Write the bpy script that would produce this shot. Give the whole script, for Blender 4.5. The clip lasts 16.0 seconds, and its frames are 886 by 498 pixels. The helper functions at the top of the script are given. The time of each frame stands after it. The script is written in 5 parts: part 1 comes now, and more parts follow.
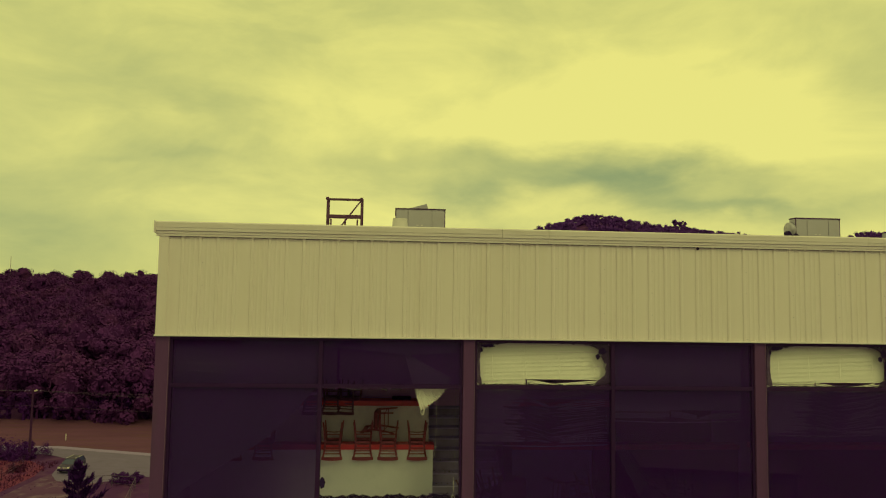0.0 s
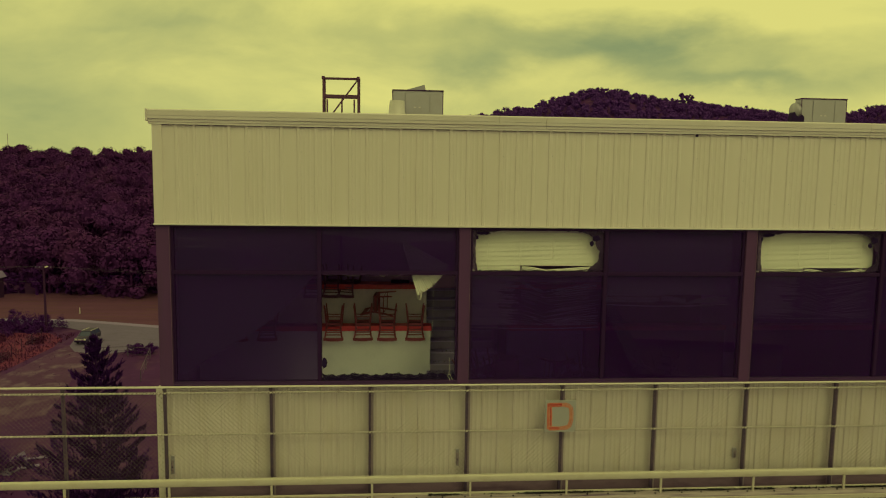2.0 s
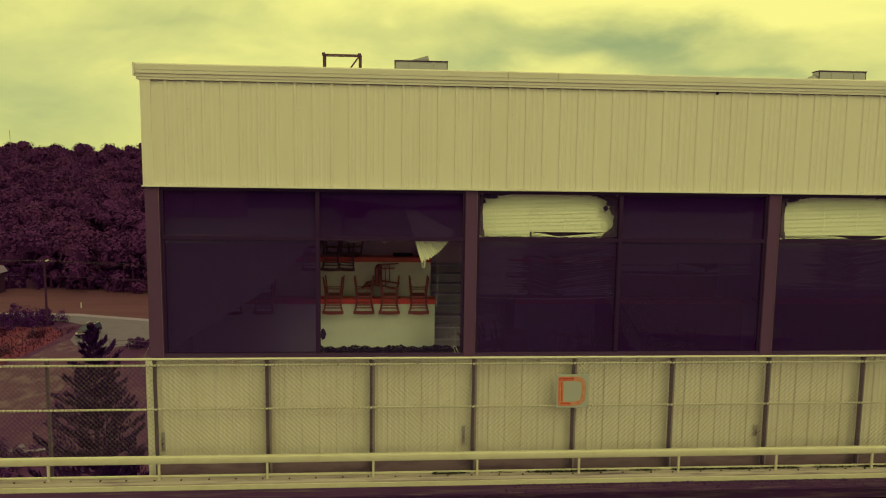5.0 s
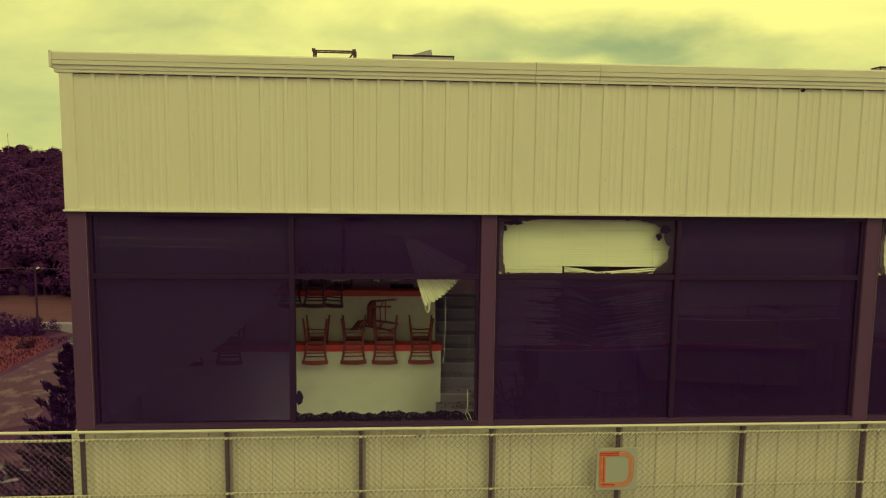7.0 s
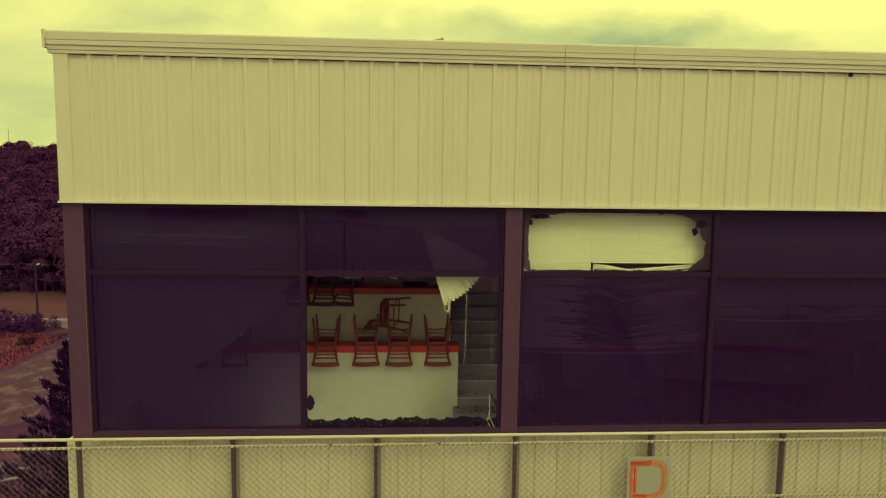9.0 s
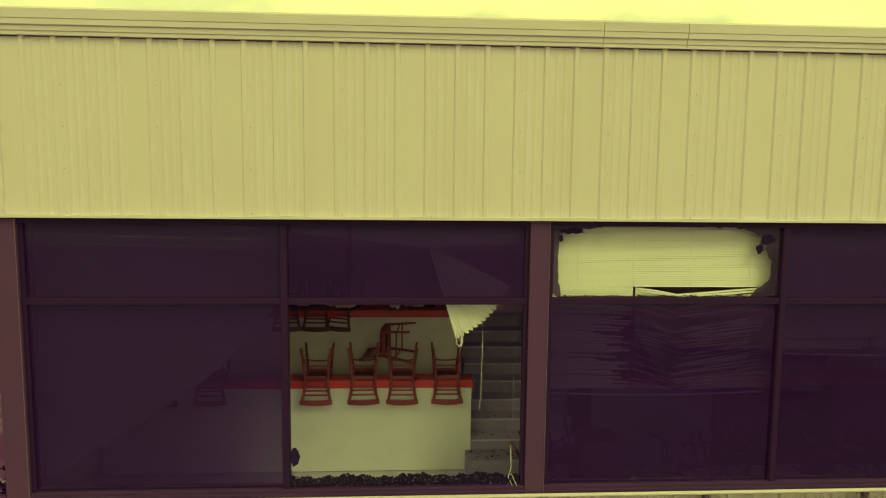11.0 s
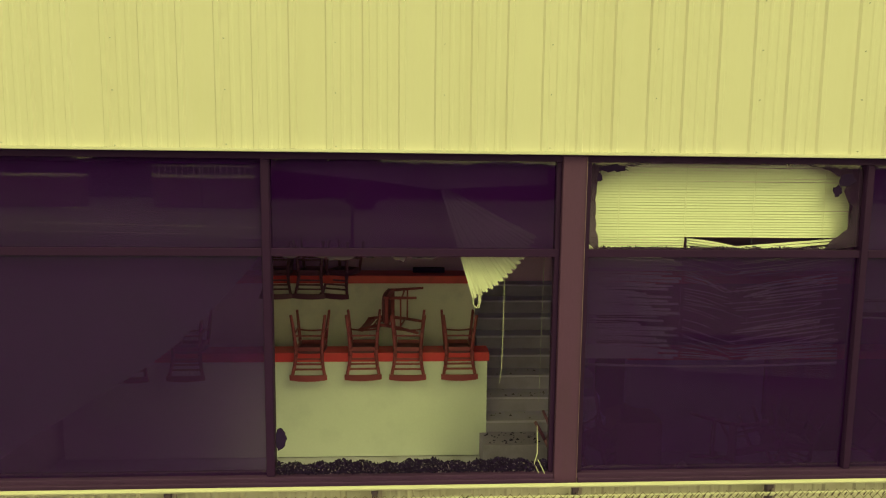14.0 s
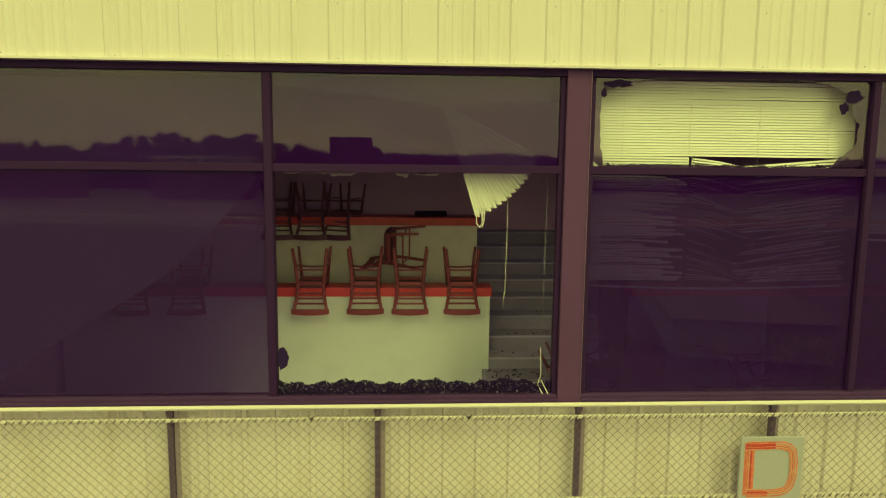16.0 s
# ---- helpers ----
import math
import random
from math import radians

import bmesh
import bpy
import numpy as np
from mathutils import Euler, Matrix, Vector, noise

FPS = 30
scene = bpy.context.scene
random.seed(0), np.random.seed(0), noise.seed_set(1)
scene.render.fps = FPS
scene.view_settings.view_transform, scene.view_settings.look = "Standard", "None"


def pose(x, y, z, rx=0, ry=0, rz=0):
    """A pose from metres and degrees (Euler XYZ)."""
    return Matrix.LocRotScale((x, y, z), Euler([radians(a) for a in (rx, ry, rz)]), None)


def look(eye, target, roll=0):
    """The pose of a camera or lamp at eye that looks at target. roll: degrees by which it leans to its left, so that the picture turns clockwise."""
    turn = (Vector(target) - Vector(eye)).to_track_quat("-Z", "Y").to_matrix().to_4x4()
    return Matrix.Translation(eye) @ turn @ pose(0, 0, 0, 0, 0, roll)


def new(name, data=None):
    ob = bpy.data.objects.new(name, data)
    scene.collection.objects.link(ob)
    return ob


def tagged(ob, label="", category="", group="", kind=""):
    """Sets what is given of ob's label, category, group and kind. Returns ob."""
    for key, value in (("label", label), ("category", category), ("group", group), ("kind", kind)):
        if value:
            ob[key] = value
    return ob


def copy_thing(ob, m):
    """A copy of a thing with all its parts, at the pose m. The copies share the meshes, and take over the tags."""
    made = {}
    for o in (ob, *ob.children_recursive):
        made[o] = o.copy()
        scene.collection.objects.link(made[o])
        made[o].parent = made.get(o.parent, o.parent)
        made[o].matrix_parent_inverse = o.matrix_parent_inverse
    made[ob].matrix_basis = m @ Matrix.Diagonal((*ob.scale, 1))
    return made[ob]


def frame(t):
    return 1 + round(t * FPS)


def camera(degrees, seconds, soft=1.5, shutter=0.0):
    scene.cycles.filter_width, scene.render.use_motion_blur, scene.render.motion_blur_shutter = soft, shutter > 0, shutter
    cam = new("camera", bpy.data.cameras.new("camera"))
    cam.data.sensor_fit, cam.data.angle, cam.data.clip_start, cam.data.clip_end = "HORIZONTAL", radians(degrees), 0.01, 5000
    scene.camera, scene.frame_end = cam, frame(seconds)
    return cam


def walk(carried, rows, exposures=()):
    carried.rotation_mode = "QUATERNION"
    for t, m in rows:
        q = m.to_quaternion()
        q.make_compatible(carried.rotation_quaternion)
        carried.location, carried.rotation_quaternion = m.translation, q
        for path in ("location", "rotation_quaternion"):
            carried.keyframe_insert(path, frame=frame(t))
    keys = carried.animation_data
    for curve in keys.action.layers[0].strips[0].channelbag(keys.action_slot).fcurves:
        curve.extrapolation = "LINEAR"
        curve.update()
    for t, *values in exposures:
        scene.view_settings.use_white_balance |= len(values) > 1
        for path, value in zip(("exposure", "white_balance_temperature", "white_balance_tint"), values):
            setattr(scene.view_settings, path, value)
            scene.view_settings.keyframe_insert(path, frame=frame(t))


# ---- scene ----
cam = camera(65.6, 16.0, 1.15)
PATH = [
    (0, (0.049, -0.053, 21.671), (0.194, 1.936, 21.820), 0.9),
    (0.5, (0.069, -0.076, 21.688), (0.213, 1.916, 21.806), 0.9),
    (1, (0.06, -0.081, 21.771), (0.205, 1.914, 21.749), 0.8),
    (1.5, (0.075, -0.094, 21.844), (0.22, 1.894, 21.683), 0.8),
    (2, (0.143, -0.093, 21.896), (0.288, 1.891, 21.685), 0.8),
    (2.5, (0.184, -0.081, 21.869), (0.329, 1.903, 21.657), 0.8),
    (3, (0.174, -0.062, 21.735), (0.317, 1.921, 21.523), 0.8),
    (3.5, (0.14, -0.048, 21.514), (0.282, 1.935, 21.298), 0.7),
    (3.7, (0.130, 0.0, 21.414), (0.272, 1.983, 21.198), 0.7),
    (5.8, (0.190, 1.26, 21.248), (0.326, 3.244, 21.030), 0.8),
    (6, (0.207, 1.538, 21.324), (0.343, 3.522, 21.106), 0.8),
    (6.5, (0.238, 2.412, 21.399), (0.373, 4.395, 21.183), 0.8),
    (7, (0.209, 3.126, 21.478), (0.344, 5.11, 21.269), 0.7),
    (7.5, (0.152, 3.394, 21.498), (0.286, 5.378, 21.284), 0.7),
    (8, (0.103, 3.507, 21.467), (0.236, 5.491, 21.249), 0.7),
    (8.5, (0.048, 3.593, 21.429), (0.18, 5.577, 21.210), 0.7),
    (9, (-0.008, 3.739, 21.390), (0.125, 5.723, 21.172), 0.8),
    (9.2, (-0.010, 3.82, 21.390), (0.123, 5.804, 21.172), 0.8),
    (11.3, (0.030, 5.555, 21.441), (0.145, 7.541, 21.227), 0.55),
    (11.5, (0.019, 5.75, 21.423), (0.134, 7.736, 21.209), 0.5),
    (12, (0.006, 6.264, 21.325), (0.129, 8.248, 21.111), 0.7),
    (12.5, (0.025, 6.445, 21.304), (0.141, 8.43, 21.090), 0.7),
    (13, (0.004, 6.467, 21.297), (0.119, 8.452, 21.084), 0.8),
    (13.5, (0.005, 6.425, 21.108), (0.114, 8.41, 20.887), 0.8),
    (14, (0.001, 6.413, 20.895), (0.11, 8.395, 20.650), 0.6),
    (14.5, (-0.017, 6.388, 20.640), (0.096, 8.369, 20.384), 0.6),
    (15, (-0.009, 6.37, 20.368), (0.098, 8.35, 20.110), 0.7),
    (15.5, (-0.032, 6.366, 20.247), (0.078, 8.345, 19.980), 0.7),
    (16, (-0.021, 6.375, 20.242), (0.088, 8.354, 19.976), 0.6),
]
EXPOSURES = [(0.0, -0.01, 6240, 14), (0.5, -0.11, 6240, 14), (1.0, -0.20, 6240, 14), (1.5, -0.23, 6240, 14), (3.5, 0.07, 6240, 14), (7.0, 0.32, 6330, 11), (9.0, 0.45, 6370, 8), (12.5, 0.80, 6440, 1), (16.0, 1.05, 6480, -3)]
walk(cam, [(t, look(eye, target, roll)) for t, eye, target, roll in PATH], EXPOSURES)

# ---- world and sun ----
SUN_ELEV, SUN_ROT = 47.0, 151.0
world = bpy.data.worlds.new("overcast_sky")
scene.world = world
world.use_nodes = True
wn, wl = world.node_tree.nodes, world.node_tree.links
bg = wn["Background"]
sky = wn.new("ShaderNodeTexSky")
sky.sky_type, sky.sun_disc = "NISHITA", False
sky.sun_elevation, sky.sun_rotation = radians(SUN_ELEV), radians(SUN_ROT)
coord = wn.new("ShaderNodeTexCoord")
stretch = wn.new("ShaderNodeMapping")
stretch.inputs["Scale"].default_value = (1.0, 1.0, 2.3)
stretch.inputs["Location"].default_value = (0.35, 0.1, 0.25)
clouds = wn.new("ShaderNodeTexNoise")
clouds.inputs["Scale"].default_value, clouds.inputs["Detail"].default_value = 4.0, 7.0
clouds.inputs["Roughness"].default_value, clouds.inputs["Distortion"].default_value = 0.57, 0.35
wl.new(coord.outputs["Generated"], stretch.inputs["Vector"])
wl.new(stretch.outputs["Vector"], clouds.inputs["Vector"])


def calc(op, a, b=None):
    n = wn.new("ShaderNodeMath")
    n.operation = op
    for i, v in enumerate((a, b)):
        if v is None:
            continue
        if isinstance(v, (int, float)):
            n.inputs[i].default_value = v
        else:
            wl.new(v, n.inputs[i])
    return n.outputs[0]


split = wn.new("ShaderNodeSeparateXYZ")
wl.new(coord.outputs["Generated"], split.inputs[0])
rag = wn.new("ShaderNodeTexNoise")
rag.inputs["Scale"].default_value, rag.inputs["Detail"].default_value = 7.0, 6.0
wl.new(stretch.outputs["Vector"], rag.inputs["Vector"])
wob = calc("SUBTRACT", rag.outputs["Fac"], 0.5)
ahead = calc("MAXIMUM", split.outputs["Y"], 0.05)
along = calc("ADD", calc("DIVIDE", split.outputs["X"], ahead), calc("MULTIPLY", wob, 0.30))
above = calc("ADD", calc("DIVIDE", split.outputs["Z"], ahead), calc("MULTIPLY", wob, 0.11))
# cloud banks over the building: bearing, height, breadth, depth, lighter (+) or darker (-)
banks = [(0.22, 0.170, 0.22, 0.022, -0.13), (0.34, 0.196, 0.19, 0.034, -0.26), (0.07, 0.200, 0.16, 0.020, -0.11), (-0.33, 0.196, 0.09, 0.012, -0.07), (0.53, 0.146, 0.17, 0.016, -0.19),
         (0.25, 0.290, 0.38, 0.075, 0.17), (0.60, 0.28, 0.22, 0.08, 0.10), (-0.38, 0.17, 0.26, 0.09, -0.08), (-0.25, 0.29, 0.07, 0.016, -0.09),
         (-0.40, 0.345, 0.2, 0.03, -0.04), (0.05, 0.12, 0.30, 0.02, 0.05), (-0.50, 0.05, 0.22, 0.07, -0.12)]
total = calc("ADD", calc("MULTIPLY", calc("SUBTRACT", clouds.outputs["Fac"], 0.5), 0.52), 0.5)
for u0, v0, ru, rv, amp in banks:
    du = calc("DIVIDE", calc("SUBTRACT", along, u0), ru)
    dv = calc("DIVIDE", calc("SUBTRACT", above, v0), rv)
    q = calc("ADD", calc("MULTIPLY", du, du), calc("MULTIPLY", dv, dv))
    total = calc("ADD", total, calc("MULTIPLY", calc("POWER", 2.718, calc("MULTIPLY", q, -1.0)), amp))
ramp = wn.new("ShaderNodeValToRGB")
ramp.color_ramp.elements[0].position, ramp.color_ramp.elements[0].color = 0.22, (2.6, 3.2, 1.15, 1)
ramp.color_ramp.elements[1].position, ramp.color_ramp.elements[1].color = 0.62, (7.7, 7.3, 1.80, 1)
mid = ramp.color_ramp.elements.new(0.47)
mid.color = (5.5, 5.5, 1.5, 1)
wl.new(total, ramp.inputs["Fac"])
blend = wn.new("ShaderNodeMixRGB")
blend.inputs["Fac"].default_value = 0.04
wl.new(ramp.outputs["Color"], blend.inputs["Color1"])
wl.new(sky.outputs["Color"], blend.inputs["Color2"])
# rosy haze low over the race ground
low = calc("DIVIDE", split.outputs["Z"], 0.14)
rosy = calc("MULTIPLY", calc("MAXIMUM", calc("MULTIPLY", split.outputs["Y"], -1.0), 0.0), calc("POWER", 2.718, calc("MULTIPLY", calc("MULTIPLY", low, low), -1.0)))
haze = wn.new("ShaderNodeMixRGB")
haze.blend_type = "MULTIPLY"
haze.inputs["Color2"].default_value = (1.0, 0.86, 1.15, 1)
wl.new(rosy, haze.inputs["Fac"])
wl.new(blend.outputs["Color"], haze.inputs["Color1"])
wl.new(haze.outputs["Color"], bg.inputs["Color"])
bg.inputs["Strength"].default_value = 0.11

sun = new("sun", bpy.data.lights.new("sun", "SUN"))
sun.data.energy, sun.data.angle, sun.data.color = 0.36, radians(14), (1.0, 0.97, 0.28)
sun.matrix_world = look((25, -33, 67), (0, 12, 18))


# ---- materials ----
def mat(name, color, rough=0.6, metal=0.0, dark=0.75, scale=3.0, bump=0.0, fine=60.0, stain=None, stain_amount=0.0, spread=(1, 1, 1), per_object=0.0, island=0.0):
    """A surface with broad tone changes, fine grain, optional stains and a little relief."""
    m = bpy.data.materials.new(name)
    m.use_nodes = True
    n, l = m.node_tree.nodes, m.node_tree.links
    b = n["Principled BSDF"]
    b.inputs["Roughness"].default_value, b.inputs["Metallic"].default_value = rough, metal
    tc = n.new("ShaderNodeTexCoord")
    mp = n.new("ShaderNodeMapping")
    mp.inputs["Scale"].default_value = spread
    l.new(tc.outputs["Object"], mp.inputs["Vector"])
    big = n.new("ShaderNodeTexNoise")
    big.inputs["Scale"].default_value, big.inputs["Detail"].default_value = scale, 5
    small = n.new("ShaderNodeTexNoise")
    small.inputs["Scale"].default_value, small.inputs["Detail"].default_value = fine, 3
    l.new(mp.outputs["Vector"], big.inputs["Vector"])
    l.new(mp.outputs["Vector"], small.inputs["Vector"])
    mix = n.new("ShaderNodeMixRGB")
    mix.inputs["Color1"].default_value = (*[c * dark for c in color], 1)
    mix.inputs["Color2"].default_value = (*[min(1, c * (2 - dark) ** 0.6) for c in color], 1)
    add = n.new("ShaderNodeMath")
    add.operation = "MULTIPLY_ADD"
    add.inputs[1].default_value, add.inputs[2].default_value = 0.5, 0.0
    l.new(small.outputs["Fac"], add.inputs[0])
    half = n.new("ShaderNodeMath")
    half.operation = "MULTIPLY_ADD"
    half.inputs[1].default_value = 0.75
    l.new(big.outputs["Fac"], half.inputs[0])
    l.new(add.outputs[0], half.inputs[2])
    l.new(half.outputs[0], mix.inputs["Fac"])
    out = mix.outputs["Color"]
    if stain_amount:
        sn = n.new("ShaderNodeTexNoise")
        sn.inputs["Scale"].default_value, sn.inputs["Detail"].default_value = scale * 2.3, 8
        l.new(mp.outputs["Vector"], sn.inputs["Vector"])
        cut = n.new("ShaderNodeMapRange")
        cut.inputs["From Min"].default_value, cut.inputs["From Max"].default_value = 0.5, 0.75
        cut.inputs["To Max"].default_value = stain_amount
        l.new(sn.outputs["Fac"], cut.inputs["Value"])
        mx = n.new("ShaderNodeMixRGB")
        l.new(cut.outputs[0], mx.inputs["Fac"])
        l.new(out, mx.inputs["Color1"])
        mx.inputs["Color2"].default_value = (*(stain or [c * 0.4 for c in color]), 1)
        out = mx.outputs["Color"]
    if per_object or island:
        if per_object:
            info = n.new("ShaderNodeObjectInfo")
            rnd = info.outputs["Random"]
        else:
            info = n.new("ShaderNodeNewGeometry")
            rnd = info.outputs["Random Per Island"]
        amount = per_object or island
        rng = n.new("ShaderNodeMapRange")
        rng.inputs["To Min"].default_value, rng.inputs["To Max"].default_value = 1 - amount, 1 + amount
        l.new(rnd, rng.inputs["Value"])
        hsv = n.new("ShaderNodeHueSaturation")
        l.new(rng.outputs[0], hsv.inputs["Value"])
        l.new(out, hsv.inputs["Color"])
        out = hsv.outputs["Color"]
    l.new(out, b.inputs["Base Color"])
    if bump:
        bp = n.new("ShaderNodeBump")
        bp.inputs["Strength"].default_value, bp.inputs["Distance"].default_value = bump, 0.01
        l.new(half.outputs[0], bp.inputs["Height"])
        l.new(bp.outputs["Normal"], b.inputs["Normal"])
    return m


def glass_mat(name, clear, film, film_amount, ior=1.5):
    """Tinted window glass: light passes with the tint, the outside mirrors by Fresnel, a little diffuse film colour
    adds a purple haze to its darks.
    """
    m = bpy.data.materials.new(name)
    m.use_nodes = True
    n, l = m.node_tree.nodes, m.node_tree.links
    n.remove(n["Principled BSDF"])
    out = n["Material Output"]
    tr, gl, df = n.new("ShaderNodeBsdfTransparent"), n.new("ShaderNodeBsdfGlossy"), n.new("ShaderNodeBsdfDiffuse")
    tr.inputs["Color"].default_value = (*clear, 1)
    gl.inputs["Roughness"].default_value = 0.0
    df.inputs["Color"].default_value = (*film, 1)
    lw = n.new("ShaderNodeLayerWeight")
    lw.inputs["Blend"].default_value = 0.5
    steep = n.new("ShaderNodeMath")
    steep.operation = "POWER"
    steep.inputs[1].default_value = 5.0
    l.new(lw.outputs["Facing"], steep.inputs[0])
    fr = n.new("ShaderNodeMapRange")
    fr.inputs["To Min"].default_value = ((ior - 1) / (ior + 1)) ** 2
    l.new(steep.outputs[0], fr.inputs["Value"])
    tc, nz = n.new("ShaderNodeTexCoord"), n.new("ShaderNodeTexNoise")
    nz.inputs["Scale"].default_value, nz.inputs["Detail"].default_value = 1.7, 6
    l.new(tc.outputs["Object"], nz.inputs["Vector"])
    rg = n.new("ShaderNodeMapRange")
    rg.inputs["To Min"].default_value, rg.inputs["To Max"].default_value = film_amount * 0.6, film_amount * 1.4
    l.new(nz.outputs["Fac"], rg.inputs["Value"])
    a, b = n.new("ShaderNodeMixShader"), n.new("ShaderNodeMixShader")
    l.new(rg.outputs[0], a.inputs["Fac"])
    l.new(tr.outputs[0], a.inputs[1])
    l.new(df.outputs[0], a.inputs[2])
    l.new(fr.outputs[0], b.inputs["Fac"])
    l.new(a.outputs[0], b.inputs[1])
    l.new(gl.outputs[0], b.inputs[2])
    l.new(b.outputs[0], out.inputs["Surface"])
    return m


M_PANEL = mat("painted_steel_panel", (0.82, 0.755, 0.82), 0.5, 0, 0.95, 0.7, 0.02, 40, (0.62, 0.53, 0.47), 0.15, (1.6, 1, 0.22))
M_TRIM = mat("painted_steel_trim", (0.82, 0.76, 0.84), 0.4, 0, 0.9, 1.2, 0.03, 30, (0.5, 0.42, 0.4), 0.25, (0.4, 1, 3))
M_LOWER = mat("lower_wall_panel", (0.82, 0.745, 0.83), 0.55, 0, 0.86, 0.9, 0.04, 30, (0.55, 0.46, 0.4), 0.35, (1.5, 1, 0.4))
M_BRONZE = mat("bronze_frame", (0.118, 0.046, 0.175), 0.65, 0.1, 0.8, 2.0, 0.03, 50, (0.08, 0.05, 0.1), 0.3, (1, 1, 0.3))
M_BRONZE_D = mat("dark_bronze_bar", (0.038, 0.010, 0.085), 0.65, 0.1, 0.8, 2.0, 0.03, 50)
M_GLASS = glass_mat("tinted_glass", (0.44, 0.40, 0.54), (0.34, 0.035, 1.0), 0.056, 1.60)
M_GLASS_C = glass_mat("crazed_tinted_glass", (0.42, 0.36, 0.48), (0.30, 0.14, 0.55), 0.10, 1.75)
M_SHARD = mat("shattered_film_glass", (0.022, 0.007, 0.08), 0.7, 0, 0.5, 30, 0.3, 150, None, 0, (1, 1, 1), 0, 0.35)
M_GLINT = mat("glass_glint", (0.30, 0.22, 0.46), 0.3, 0, 0.7, 30)
M_BRONZE_M = mat("bronze_sill", (0.078, 0.031, 0.145), 0.5, 0.1, 0.75, 2.0, 0.03, 50, (0.05, 0.02, 0.1), 0.4, (0.5, 1, 1))
M_RAIL = mat("galvanised_rail", (0.68, 0.62, 0.62), 0.5, 0.1, 0.85, 2.5, 0.03, 60, (0.5, 0.4, 0.35), 0.3)
M_ROPE = mat("bright_galvanised_tube", (0.75, 0.69, 0.74), 0.6, 0.1, 0.88, 2.5, 0.03, 60)
M_POST = mat("weathered_post", (0.105, 0.065, 0.175), 0.6, 0.2, 0.7, 4, 0.05, 60, (0.25, 0.16, 0.15), 0.4)
M_GREYMETAL = mat("grey_purple_metal", (0.36, 0.28, 0.40), 0.6, 0.1, 0.8, 3, 0.03, 60)
M_WIRE = mat("chain_link_wire", (0.21, 0.15, 0.20), 0.5, 0.4, 0.7, 5, 0, 60)
M_TWIST = mat("wire_twist", (0.13, 0.085, 0.15), 0.6, 0.2, 0.8, 5, 0, 60)
M_WHITE = mat("counter_front_paint", (0.82, 0.82, 1.0), 0.6, 0, 0.92, 1.5, 0.03, 40, (0.5, 0.52, 0.7), 0.2)
# white counter paint again, brightened to offset weak light on the upper tier
M_UPPERFRONT = mat("upper_counter_tone", (0.95, 0.86, 1.0), 0.6, 0, 0.88, 1.5, 0.03, 40, (0.45, 0.40, 0.6), 0.3)
M_RED = mat("red_laminate", (0.72, 0.06, 0.12), 0.4, 0, 0.85, 3, 0.02, 60, (0.3, 0.03, 0.05), 0.3)
M_CHAIR = mat("chair_wood", (0.29, 0.055, 0.115), 0.4, 0, 0.7, 6, 0.04, 80, None, 0, (1, 1, 6), 0.12)
M_SEAT = mat("chair_seat", (0.14, 0.035, 0.09), 0.5, 0, 0.75, 5, 0.04, 60)
M_SLAT = mat("blind_slat", (0.85, 0.84, 0.86), 0.45, 0, 0.93, 2, 0.02, 40)
M_CORD = mat("blind_cord", (0.7, 0.66, 0.7), 0.7, 0, 0.9, 5)
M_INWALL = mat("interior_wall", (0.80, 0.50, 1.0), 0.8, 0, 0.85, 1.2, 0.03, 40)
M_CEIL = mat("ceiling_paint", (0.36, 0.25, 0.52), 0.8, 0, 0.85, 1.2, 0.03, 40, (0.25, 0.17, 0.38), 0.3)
M_FLOOR = mat("interior_floor", (0.6, 0.56, 0.78), 0.7, 0, 0.8, 1.5, 0.04, 40, (0.2, 0.15, 0.3), 0.4)
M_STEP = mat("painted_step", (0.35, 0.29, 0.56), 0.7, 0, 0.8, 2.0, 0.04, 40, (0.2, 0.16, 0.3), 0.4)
# tread colour raised above the risers to offset the weak light on them
M_TREAD = mat("lightened_tread", (0.54, 0.46, 0.84), 0.8, 0, 0.8, 2.0, 0.04, 40, (0.4, 0.36, 0.5), 0.4)
M_DARK = mat("dark_plastic", (0.022, 0.007, 0.07), 0.85, 0, 0.7, 4)
M_ROOF = mat("roof_membrane", (0.45, 0.42, 0.45), 0.8, 0, 0.8, 0.8, 0.05, 30, (0.3, 0.25, 0.3), 0.4)
M_UNIT = mat("unit_sheet_metal", (0.42, 0.40, 0.55), 0.5, 0.2, 0.88, 1.5, 0.03, 40, (0.3, 0.24, 0.3), 0.25)
M_UNIT_L = mat("unit_hood_metal", (0.62, 0.58, 0.68), 0.5, 0.2, 0.88, 1.5, 0.03, 40)
M_RUST = mat("rusty_scaffold_tube", (0.12, 0.045, 0.13), 0.7, 0.2, 0.6, 8, 0.08, 60)
M_BASE = mat("stained_concrete_base", (0.25, 0.16, 0.29), 0.85, 0, 0.6, 1.2, 0.08, 30, (0.10, 0.05, 0.15), 0.7, (0.6, 1, 2.5))
M_DECK = mat("grandstand_concrete", (0.062, 0.0208, 0.135), 0.85, 0, 0.75, 1.4, 0.06, 30, (0.12, 0.08, 0.14), 0.5)
M_BENCH = mat("weathered_bench_board", (0.078, 0.0256, 0.145), 0.8, 0, 0.5, 2.0, 0.06, 40, (0.20, 0.13, 0.20), 0.7, (0.3, 5, 5), 0.2)
M_SIGN = mat("sign_board_paint", (0.43, 0.42, 0.54), 0.6, 0, 0.9, 3, 0.03, 40, (0.36, 0.36, 0.45), 0.3)
